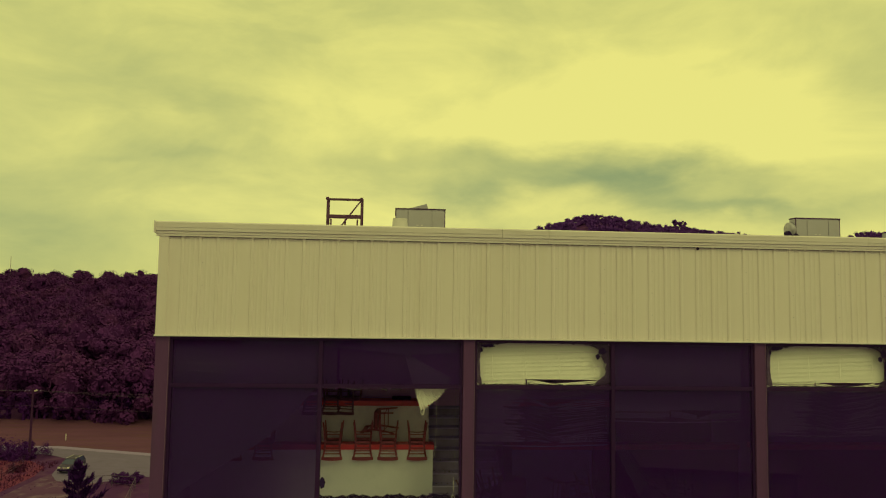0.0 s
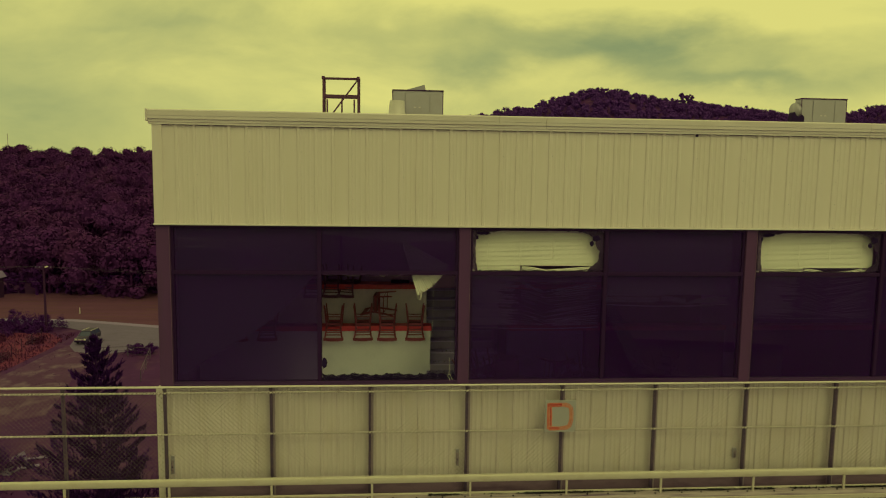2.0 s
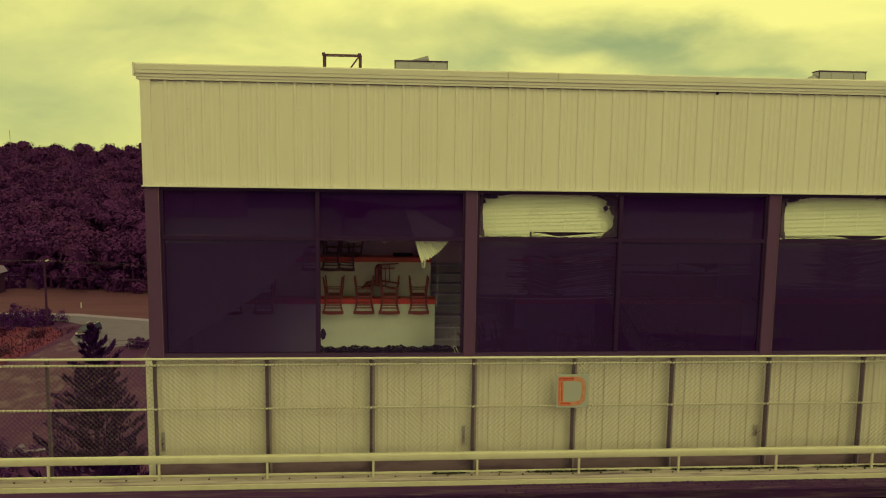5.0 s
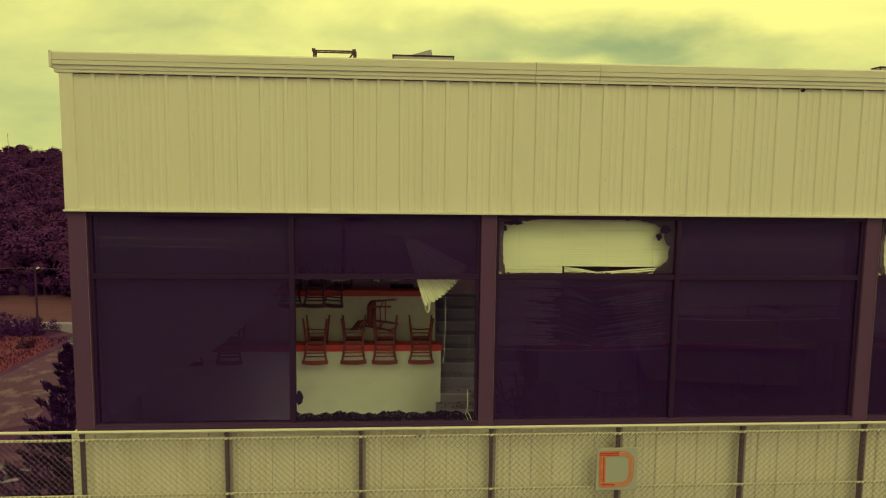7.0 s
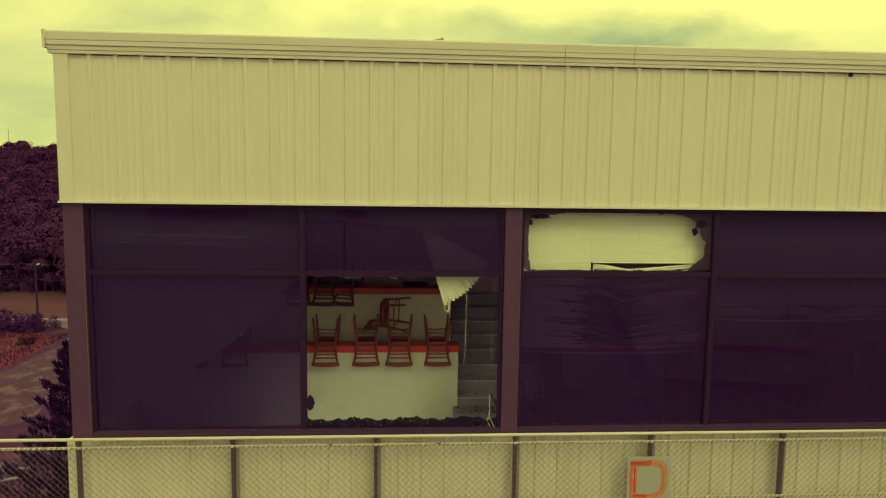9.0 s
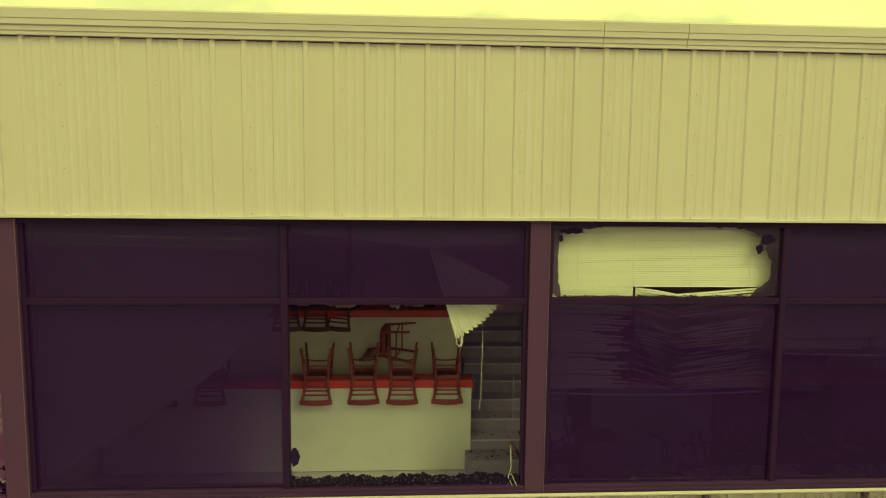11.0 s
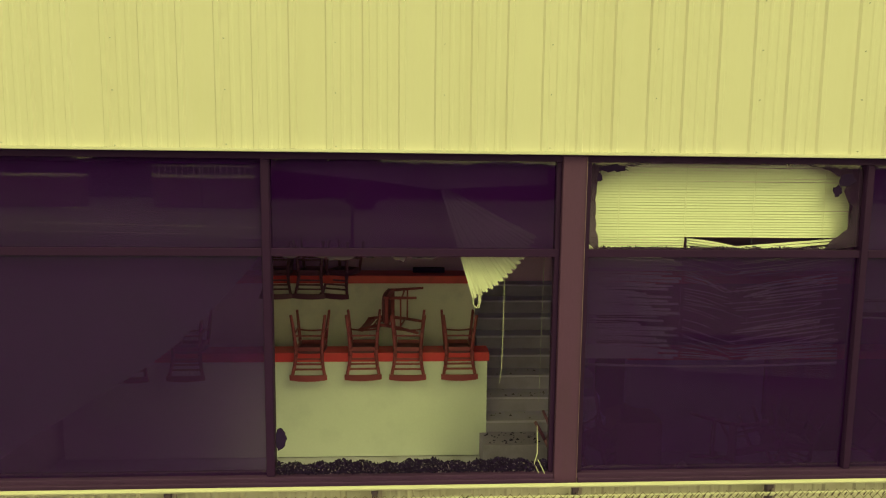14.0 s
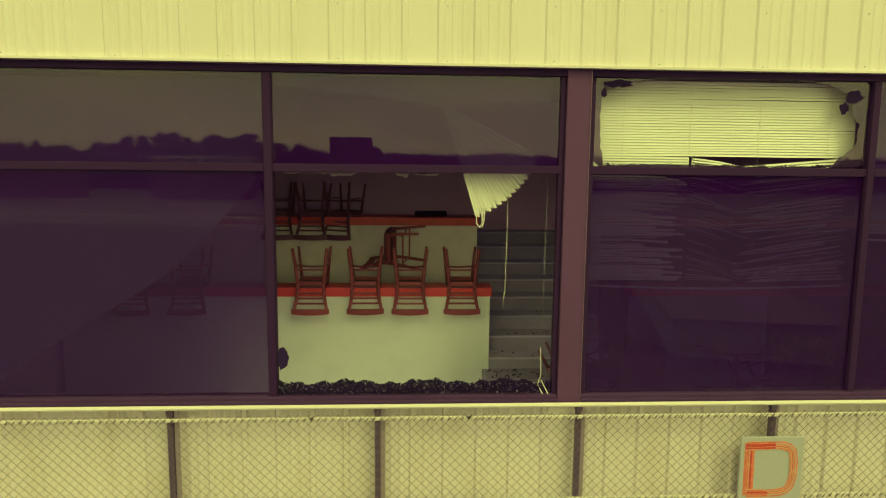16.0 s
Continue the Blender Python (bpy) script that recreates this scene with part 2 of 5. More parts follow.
M_ORANGE = mat("brushed_orange_paint", (0.66, 0.17, 0.13), 0.55, 0, 0.75, 12, 0.05, 60, (0.75, 0.45, 0.3), 0.75, (1, 1, 1))
M_ORANGE_L = mat("pale_orange_paint", (0.70, 0.37, 0.28), 0.6, 0, 0.75, 14, 0.05, 60, (0.74, 0.50, 0.38), 0.6)
M_REDPAINT = mat("brushed_red_paint", (0.52, 0.045, 0.06), 0.5, 0, 0.8, 14, 0.05, 60, (0.7, 0.2, 0.12), 0.6)
M_GRASS = mat("autumn_ground", (0.078, 0.021, 0.13), 0.9, 0, 0.55, 0.16, 0.1, 2.0, (0.13, 0.056, 0.15), 0.85)
M_FIELD = mat("mown_field", (0.125, 0.047, 0.12), 0.9, 0, 0.55, 0.25, 0.1, 2.5, (0.125, 0.062, 0.08), 0.8, (0.35, 1.6, 1))
M_ROAD = mat("old_asphalt", (0.145, 0.103, 0.27), 0.9, 0, 0.7, 0.5, 0.05, 4, (0.10, 0.07, 0.17), 0.6, (0.6, 1.2, 1))
M_KERB = mat("pale_road_edge", (0.26, 0.19, 0.46), 0.9, 0, 0.8, 0.4, 0.05, 4)
M_DIRT = mat("pale_dirt_track", (0.105, 0.042, 0.14), 0.95, 0, 0.5, 0.35, 0.1, 3.5, (0.22, 0.145, 0.26), 0.95, (0.7, 0.5, 1))
M_LEAF = mat("woodland_leaf", (0.086, 0.020, 0.15), 0.9, 0, 0.8, 0.04, 0, 0.3, (0.115, 0.033, 0.14), 0.8, (1, 1, 1), 0, 0.05)
# paler, bluer leaf: distance haze is put into the hill's colour
M_HILL = mat("hazed_hill_leaf", (0.125, 0.040, 0.30), 0.9, 0, 0.85, 0.05, 0, 1.0, None, 0, (1, 1, 1), 0, 0.06)
M_CEDAR = mat("cedar_leaf", (0.052, 0.011, 0.145), 0.9, 0, 0.7, 1.0, 0, 6, None, 0, (1, 1, 1), 0, 0.2)
M_SHRUB = mat("rusty_shrub_leaf", (0.085, 0.018, 0.085), 0.85, 0, 0.6, 0.5, 0, 3, None, 0, (1, 1, 1), 0, 0.4)
M_THICKET = mat("dark_thicket_leaf", (0.068, 0.013, 0.165), 0.9, 0, 0.7, 0.3, 0, 3, (0.09, 0.025, 0.12), 0.6, (1, 1, 1), 0, 0.2)
M_TRUNK = mat("bark", (0.06, 0.0176, 0.14), 0.9, 0, 0.6, 3, 0.1, 20)
M_POLE = mat("utility_pole_wood", (0.06, 0.021, 0.09), 0.9, 0, 0.7, 1.0, 0.05, 20)
M_CAR = mat("car_paint", (0.035, 0.017, 0.095), 0.6, 0.0, 0.9, 2)
M_CARGLASS = mat("car_glass", (0.05, 0.055, 0.16), 0.15, 0.0, 0.9, 2)
M_CHROME = mat("chrome", (0.8, 0.76, 0.9), 0.2, 0.8, 0.9, 2)
M_TYRE = mat("tyre_rubber", (0.02, 0.012, 0.03), 0.9, 0, 0.8, 5)
M_PALE = mat("pale_painted_metal", (0.62, 0.58, 0.62), 0.6, 0, 0.85, 1)
M_TRACK = mat("track_asphalt", (0.115, 0.098, 0.20), 0.9, 0, 0.85, 0.1, 0.05, 3)
# slat colour darkened to show how little light falls behind the tinted glass
M_SHEET = mat("dimmed_blind_slat", (0.50, 0.54, 0.58), 0.5, 0, 0.85, 1.0, 0.03, 30)
# far tree colour lifted for haze and to brighten its mirror image
M_FARLEAF = mat("lifted_far_tree_leaf", (0.040, 0.024, 0.098), 0.9, 0, 0.7, 0.1, 0, 1)
M_BRUSH = mat("rusty_brush_ground", (0.17, 0.036, 0.11), 0.95, 0, 0.6, 0.2, 0.1, 3, (0.07, 0.02, 0.13), 0.7)
M_WORN = mat("worn_kerb_paint", (0.42, 0.34, 0.44), 0.7, 0, 0.55, 3.0, 0.05, 50, (0.10, 0.05, 0.17), 0.95, (0.15, 3, 3))
# chair wood again, darkened to stand in for the dim interior
M_CHAIR_SHADED = mat("shaded_chair_wood", (0.16, 0.045, 0.15), 0.45, 0, 0.7, 6, 0.04, 80, None, 0, (1, 1, 6), 0.12)
M_BEAD = mat("pale_bronze_edge", (0.25, 0.15, 0.26), 0.55, 0.1, 0.8, 3.0, 0.03, 50, (0.12, 0.06, 0.16), 0.5, (1, 1, 0.4))
M_SIDING = mat("pale_blue_siding", (0.26, 0.28, 0.46), 0.7, 0, 0.8, 0.4, 0.03, 6, (0.2, 0.17, 0.3), 0.4)
M_BROWNBOX = mat("brown_cardboard", (0.20, 0.085, 0.13), 0.85, 0, 0.8, 3, 0.03, 40)
M_BLACK = mat("black_bird_feather", (0.02, 0.01, 0.03), 0.7, 0, 0.8, 5)


# sheen cut low so the sky's tint stays out of these colours
for m, sheen in ((M_LEAF, 0.08), (M_THICKET, 0.08), (M_CEDAR, 0.08), (M_HILL, 0.08), (M_FARLEAF, 0.08), (M_GRASS, 0.08), (M_BRUSH, 0.08), (M_FIELD, 0.08), (M_SHRUB, 0.08), (M_DIRT, 0.1), (M_DECK, 0.12), (M_BENCH, 0.15), (M_TRUNK, 0.1), (M_POLE, 0.1), (M_BRONZE, 0.3), (M_BRONZE_D, 0.22), (M_BRONZE_M, 0.3), (M_DARK, 0.2), (M_TRACK, 0.1), (M_SHARD, 0.25)):
    m.node_tree.nodes["Principled BSDF"].inputs["Specular IOR Level"].default_value = sheen


# ---- mesh helpers ----
def box(bm, x0, x1, y0, y1, z0, z1, bevel=0.0):
    r = bmesh.ops.create_cube(bm, size=1)
    vs = r["verts"]
    bmesh.ops.scale(bm, vec=(x1 - x0, y1 - y0, z1 - z0), verts=vs)
    bmesh.ops.translate(bm, vec=((x0 + x1) / 2, (y0 + y1) / 2, (z0 + z1) / 2), verts=vs)
    if bevel:
        es = list({e for v in vs for e in v.link_edges})
        bmesh.ops.bevel(bm, geom=es, offset=bevel, segments=2, affect="EDGES", profile=0.5)
    return bm


def tube(bm, a, b, r, sides=8, r2=None, cap=True):
    a, b = Vector(a), Vector(b)
    d = b - a
    m = Matrix.Translation((a + b) / 2) @ d.to_track_quat("Z", "Y").to_matrix().to_4x4()
    bmesh.ops.create_cone(bm, cap_ends=cap, segments=sides, radius1=r, radius2=r if r2 is None else r2, depth=d.length, matrix=m)
    return bm


def prism(bm, outline, z0, z1, axis="z"):
    """A solid from an outline of (u, v) pairs, between two heights along an axis."""
    def at(u, v, w):
        return {"z": (u, v, w), "y": (u, w, v), "x": (w, u, v)}[axis]
    lo = [bm.verts.new(at(u, v, z0)) for u, v in outline]
    hi = [bm.verts.new(at(u, v, z1)) for u, v in outline]
    k = len(outline)
    bm.faces.new(lo)
    bm.faces.new(hi)
    for i in range(k):
        bm.faces.new((lo[i], lo[(i + 1) % k], hi[(i + 1) % k], hi[i]))
    bmesh.ops.recalc_face_normals(bm, faces=bm.faces)
    return bm


def mesh_from(bm, name, material, smooth=False):
    me = bpy.data.meshes.new(name)
    bm.to_mesh(me)
    bm.free()
    me.materials.append(material)
    if smooth:
        me.shade_smooth()
    return me


def part(name, bm, material, parent=None, label="", smooth=False):
    ob = new(name, mesh_from(bm, name, material, smooth))
    if parent is not None:
        ob.parent = parent
    if label:
        ob["label"] = label
    return ob


def quads(name, verts, faces, material):
    me = bpy.data.meshes.new(name)
    me.from_pydata(verts, [], faces)
    me.materials.append(material)
    me.update()
    return me


def empty(name, label, category, group="", kind="", at=(0, 0, 0)):
    ob = tagged(new(name), label, category, group, kind)
    ob.location = at
    return ob


B = bmesh.new

# ---- key sizes ----
FX0, FX1 = -4.0, 40.0            # building ends along the facade
FY = 12.20                       # face of the upper panels
GY = 12.29                       # glass plane
ZF, ZC, ZT = 20.99, 22.735, 22.967  # fascia foot, cap foot, cap top
ZS, ZTR0, ZTR1 = 18.15, 20.105, 20.173  # sill, transom
BACK = 31.0
BAY = 5.376
POST_R = 1.487 + 0.06            # right edge of the second post
POST_W = 0.21

# ---- ground ----
def ground_height(x, y):
    h = 0.0
    if y > 125:
        k = min(1.0, (y - 125) / 190)
        h += 20 * k * k * (3 - 2 * k) * (1.0 if x < -20 else max(0.0, 1 - (x + 20) / 60))
    h += 71.8 * math.exp(-(((x - 172) / 262) ** 2 + ((y - 470) / 90) ** 2))
    h += 7 * math.exp(-(((x - 138) / 30) ** 2 + ((y - 470) / 90) ** 2))
    h += 30 * math.exp(-(((x - 362) / 50) ** 2 + ((y - 500) / 90) ** 2))
    if h > 0.5:
        h += 1.6 * noise.noise((x * 0.02, y * 0.02, 0.3))
    return h


def axis(step, near, far):
    out, v, s = [], 0.0, step
    while v < far:
        out.append(v)
        if v > near:
            s *= 1.25
        v += s
    out.append(far)
    return sorted({-q for q in out} | set(out))


gx, gy = axis(9.0, 260, 3800), axis(9.0, 560, 3800)
gv = [(x, y, ground_height(x, y)) for y in gy for x in gx]
gf = [(j * len(gx) + i, j * len(gx) + i + 1, (j + 1) * len(gx) + i + 1, (j + 1) * len(gx) + i) for j in range(len(gy) - 1) for i in range(len(gx) - 1)]
ground = tagged(new("ground", quads("ground", gv, gf, M_GRASS)), "reddish brown autumn ground with dry grass", "ground", kind="structure")


def flat_patch(name, outline, z, material, label, category, kind="structure"):
    bm = B()
    bm.faces.new([bm.verts.new((x, y, z)) for x, y in outline])
    bmesh.ops.triangulate(bm, faces=bm.faces)
    bmesh.ops.recalc_face_normals(bm, faces=bm.faces)
    if bm.faces[:] and bm.faces[0:1][0].normal.z < 0:
        bmesh.ops.reverse_faces(bm, faces=bm.faces)
    return tagged(part(name, bm, material), label, category, kind=kind)


flat_patch("field", [(-140, 104), (-52, 104), (-46, 103), (-18, 93.9), (60, 70), (60, 126), (-140, 126)], 0.02, M_FIELD, "mown olive brown field beside the road", "field")
flat_patch("road", [(-140, 104), (-70, 104.5), (-46.5, 103.2), (-18, 93.8), (60, 69), (60, 60), (-14, 80), (-29.9, 87.0), (-32.0, 84.7), (-34.9, 83.1), (-38.5, 84.8), (-40.3, 87.6), (-41.6, 92.5), (-42.6, 96.2), (-46.3, 98.7), (-72, 100.5), (-140, 100)], 0.04, M_ROAD, "worn grey asphalt road with a widening", "road")
flat_patch("road_edge", [(-140, 104.4), (-70, 104.9), (-46.5, 103.6), (-18, 94.2), (60, 69.4), (60, 68.2), (-18, 92.8), (-46.5, 102.2), (-70, 103.6), (-140, 103.2)], 0.06, M_KERB, "pale gravel edge along the road", "verge")
flat_patch("dirt_track", [(-40.6, 88.2), (-41.0, 84.8), (-41.1, 79.8), (-41.6, 72.6), (-44, 62), (-41, 55), (-35.7, 57.5), (-33.1, 60.7), (-30.9, 62.1), (-32.0, 67.7), (-33.9, 74.4), (-33.9, 78.9), (-32.5, 83.6), (-36, 86.0)], 0.03, M_DIRT, "pale rutted dirt track", "track")

flat_patch("brush_ground", [(-75, 94.5), (-46.5, 95), (-43.0, 91.5), (-42.0, 87), (-42.2, 79), (-43.5, 70), (-47, 62), (-60, 58), (-90, 70)], 0.025, M_BRUSH, "rusty red brush covered ground", "ground")


# ---- building shell ----
def ribbed_sheet(x0, x1, y, z0, z1, first, pitch, depth=0.023, rib=0.034):
    """Ribbed steel sheet facing -y: wide pans, trapezoid ribs, two small swages between them."""
    prof = [(x0, 0.0)]
    x = first
    while x < x1 - 0.03:
        if x > x0 + 0.06:
            prof += [(x - rib, 0.0), (x - rib * 0.55, -depth), (x + rib * 0.55, -depth), (x + rib, 0.0)]
        for q in (pitch * 0.36, pitch * 0.64):
            if x + q + 0.03 < x1 - 0.05 and x + q > x0 + 0.03:
                prof += [(x + q - 0.022, 0.0), (x + q - 0.010, -0.006), (x + q + 0.010, -0.006), (x + q + 0.022, 0.0)]
        x += pitch
    prof.append((x1, 0.0))
    bm = B()
    lo = [bm.verts.new((px, y + dy, z0)) for px, dy in prof]
    hi = [bm.verts.new((px, y + dy, z1)) for px, dy in prof]
    lo2, hi2 = bm.verts.new((x1, y + 0.05, z0)), bm.verts.new((x1, y + 0.05, z1))
    lo3, hi3 = bm.verts.new((x0, y + 0.05, z0)), bm.verts.new((x0, y + 0.05, z1))
    lo += [lo2, lo3]
    hi += [hi2, hi3]
    k = len(lo)
    for i in range(k):
        bm.faces.new((lo[i], lo[(i + 1) % k], hi[(i + 1) % k], hi[i]))
    bmesh.ops.recalc_face_normals(bm, faces=bm.faces)
    return bm


RIB0, RIBP = -3.60, 0.2975
wall_front = empty("wall_front", "cream ribbed steel upper wall under a stepped metal cap", "wall", kind="structure")
# sheets of three ribs each, lapped end to end
px = FX0 + 0.165
while px < FX1 - 0.2:
    nx = RIB0 + RIBP * (math.floor((px - RIB0) / RIBP + 1e-6) + 3) + 0.055 if px > FX0 + 0.2 else RIB0 + RIBP * 3 + 0.055
    nx = min(nx, FX1)
    first = RIB0 + RIBP * math.ceil((px - RIB0 + 0.02) / RIBP)
    part("panel", ribbed_sheet(px, nx, FY, ZF + 0.02, ZC + 0.03, first, RIBP), M_PANEL, wall_front)
    px = nx
part("corner_trim", box(B(), FX0, FX0 + 0.165, FY - 0.036, FY + 0.12, ZF + 0.005, ZC + 0.02, 0.006), M_PANEL, wall_front)
part("foot_flashing", box(B(), FX0 - 0.02, FX1, FY - 0.042, FY + 0.09, ZF - 0.008, ZF + 0.018, 0.004), M_TRIM, wall_front)
bm = B()
box(bm, FX0 + 0.05, FX1, FY + 0.06, FY + 0.2, ZF + 0.02, ZT - 0.06)
part("backing", bm, M_DARK, wall_front)
# the overhanging cap's shadow line, painted on as a dark strip
part("closure_strip", box(B(), FX0 + 0.17, FX1 - 0.01, FY - 0.010, FY - 0.0075, ZC - 0.030, ZC - 0.021), M_POST, wall_front, "cap shadow painted as a dark strip between the ribs")
# stepped cap in lengths with open joints
cap_cuts = [FX0 - 0.05, 2.0, 2.85, 8.9, 14.9, 20.9, 26.9, 33.0, FX1]
for a, b in zip(cap_cuts, cap_cuts[1:]):
    part("cap_length", prism(B(), [(FY - 0.050, ZC - 0.02), (FY - 0.052, ZC + 0.012), (FY - 0.062, ZC + 0.020), (FY - 0.066, ZC + 0.064), (FY - 0.085, ZC + 0.073), (FY - 0.088, ZC + 0.124), (FY - 0.093, ZC + 0.129), (FY - 0.098, ZT - 0.018), (FY - 0.085, ZT), (FY + 0.32, ZT + 0.01), (FY + 0.32, ZT - 0.08), (FY + 0.06, ZC - 0.02)], a + 0.003, b - 0.003, "x"), M_TRIM, wall_front)
# upper strip is a seam line, lower one a step's shade edge painted on
for z, d, h in ((ZC + 0.1235, 0.0900, 0.005), (ZC + 0.0635, 0.0680, 0.005)):
    part("cap_groove", box(B(), FX0 - 0.04, FX1 - 0.01, FY - d, FY - d + 0.002, z, z + h), M_SIGN, wall_front)
part("cap_end", box(B(), FX0 - 0.075, FX0 - 0.048, FY - 0.118, FY + 0.33, ZC + 0.03, ZT + 0.004, 0.004), M_TRIM, wall_front)

# screws: every third rib, in rows
screw_me = mesh_from(tube(B(), (0, 0.004, 0), (0, -0.010, 0), 0.0048, 6), "screw", M_SIGN)
k = 0
while RIB0 + RIBP * k < 9.5:
    if k % 3 == 1:
        for z in (22.27, 21.873, 21.467, 21.03):
            ob = new("screw", screw_me)
            ob.parent = wall_front
            ob.location = (RIB0 + RIBP * k + 0.05, FY - 0.002, z + 0.01 * math.sin(k * 7 + z))
    k += 1
part("screw_hole", tube(B(), (5.63, FY - 0.03, 22.69), (5.63, FY - 0.045, 22.69), 0.028, 8), M_DARK, wall_front, "small dark hole under the cap")

# side wall, roof, back, floors
wall_side = empty("wall_side", "cream ribbed steel end wall", "wall", kind="structure")
part("panel", box(B(), FX0, FX0 + 0.12, FY + 0.125, BACK, 20.95, ZT - 0.02), M_PANEL, wall_side)
part("lower_panel", box(B(), FX0 + 0.01, FX0 + 0.12, GY + 0.22, BACK, 0, 20.94), M_LOWER, wall_side)
tagged(part("wall_back", box(B(), FX0 + 0.13, FX1, BACK - 0.15, BACK, 0, ZT - 0.03), M_LOWER), "plain back wall of the building", "wall", kind="structure")
tagged(part("wall_far_end", box(B(), FX1 - 0.12, FX1, GY + 0.2, BACK - 0.16, 0, ZT - 0.03), M_LOWER), "plain far end wall of the building", "wall", kind="structure")
tagged(part("roof", box(B(), FX0 + 0.14, FX1 - 0.14, FY + 0.34, BACK - 0.16, ZT - 0.22, ZT - 0.10), M_ROOF), "flat grey membrane roof", "roof", kind="structure")
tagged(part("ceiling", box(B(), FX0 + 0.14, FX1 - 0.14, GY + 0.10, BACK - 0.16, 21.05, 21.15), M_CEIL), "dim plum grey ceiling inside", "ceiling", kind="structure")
tagged(part("wall_inner", box(B(), FX0 + 0.14, FX1 - 0.14, 16.42, 16.55, 16.2, 21.04), M_INWALL), "dim plum coloured inner wall", "wall", kind="structure")

# ---- lower wall under the windows ----
wall_lower = empty("wall_lower", "cream ribbed lower wall behind the fence", "wall", kind="structure")
px = FX0 + 0.032
while px < 24:
    nx = min(px + RIBP * 3, 24)
    part("panel", ribbed_sheet(px + 0.001, nx - 0.001, FY + 0.10, 16.28, 18.055, px + RIBP / 2, RIBP, 0.028), M_LOWER, wall_lower)
    px = nx
part("corner_trim", box(B(), FX0 - 0.09, FX0 + 0.03, FY + 0.06, FY + 0.3, 0.0, 18.03, 0.006), M_TRIM, wall_lower)
part("base_board", box(B(), FX0 + 0.032, 24, FY + 0.09, FY + 0.15, 15.905, 16.275, 0.004), M_BASE, wall_lower, "stained concrete base below the panels")
part("core", box(B(), FX0 + 0.16, FX1, FY + 0.155, FY + 0.26, 0, 18.04), M_DECK, wall_lower)

# ---- window wall ----
def jagged(pts, step, amp, seed):
    """Breaks a closed outline into short uneven edges."""
    rnd = random.Random(seed)
    out = []
    for (x0, z0), (x1, z1) in zip(pts, pts[1:] + pts[:1]):
        n = max(1, int(math.hypot(x1 - x0, z1 - z0) / step))
        for i in range(n):
            t = i / n
            out.append((x0 + (x1 - x0) * t + rnd.uniform(-amp, amp), z0 + (z1 - z0) * t + rnd.uniform(-amp, amp)))
    return out


def pane_solid(x0, x1, z0, z1, y, thick=0.008):
    return box(B(), x0, x1, y - thick / 2, y + thick / 2, z0, z1)


def pane_with_hole(x0, x1, z0, z1, y, hole, thick=0.006):
    """A pane of glass with a jagged opening broken through it."""
    bm = B()
    cx = sum(p[0] for p in hole) / len(hole)
    cz = sum(p[1] for p in hole) / len(hole)
    ring_in, ring_out = [], []
    for hx, hz in hole:
        dx, dz = hx - cx, hz - cz
        tx = ((x1 if dx > 0 else x0) - cx) / dx if abs(dx) > 1e-6 else 1e9
        tz = ((z1 if dz > 0 else z0) - cz) / dz if abs(dz) > 1e-6 else 1e9
        t = max(1.0, min(tx, tz))
        ring_in.append((hx, hz))
        ring_out.append((cx + dx * t, cz + dz * t))
    n = len(hole)
    lay = []
    for yy in (y - thick / 2, y + thick / 2):
        lay.append(([bm.verts.new((a, yy, c)) for a, c in ring_in], [bm.verts.new((a, yy, c)) for a, c in ring_out]))
    for i in range(n):
        j = (i + 1) % n
        for a, b in lay:
            bm.faces.new((a[i], a[j], b[j], b[i]))
        bm.faces.new((lay[0][0][i], lay[0][0][j], lay[1][0][j], lay[1][0][i]))
    bmesh.ops.recalc_face_normals(bm, faces=bm.faces)
    return bm


def window_bay(index, x0, x1, mull, broken):
    """One bay between posts: head, sill, transom, mullion and four panes. broken: pane -> outline of the opening, or None for a pane that is gone."""
    w = empty("window_%d" % index, "bronze framed strip window with dark tinted panes" + (", some smashed out" if broken else ""), "window", kind="structure")
    f = 0.045
    part("head", box(B(), x0, x1, GY - 0.05, GY + 0.07, 20.925, 20.98, 0.004), M_BRONZE_D, w)
    part("sill", box(B(), x0, x1, GY - 0.06, GY + 0.08, 18.085, ZS - 0.005, 0.004), M_BRONZE_M, w)
    part("sill_nose", box(B(), x0, x1, GY - 0.10, GY - 0.062, 18.06, 18.115, 0.004), M_BRONZE_M, w)
    mu = part("mullion", box(B(), mull - 0.038, mull + 0.038, GY - 0.036, GY + 0.06, ZS - 0.003, 20.923, 0.004), M_BRONZE_D, w)
    part("mullion_cap", box(B(), mull - 0.031, mull + 0.031, GY - 0.046, GY - 0.0365, ZS - 0.002, 20.922, 0.003), M_BRONZE_D, mu)
    for a, b in ((x0, mull - 0.039), (mull + 0.039, x1)):
        part("transom", box(B(), a, b, GY - 0.035, GY + 0.05, ZTR0, ZTR1, 0.004), M_BRONZE_D, w)
    for a, b, side in ((x0, x0 + f, 0), (x1 - f, x1, 1)):
        part("jamb", box(B(), a + 0.001, b - 0.001, GY - 0.03, GY + 0.05, ZS, 20.922, 0.004), M_BRONZE_D, w)
    spans = {"a": (x0 + f, mull - 0.038), "b": (mull + 0.038, x1 - f)}
    rows = {"lower": (ZS, ZTR0), "upper": (ZTR1, 20.925)}
    for sk, (a, b) in spans.items():
        for rk, (z0, z1) in rows.items():
            key = rk + "_" + sk
            if key in broken:
                if broken[key] is not None:
                    part("broken_pane", pane_with_hole(a, b, z0, z1, GY, broken[key]), M_GLASS_C, w, "dark tinted pane with a jagged hole smashed through")
            else:
                part("pane", pane_solid(a, b, z0, z1, GY), M_GLASS, w)
    return w


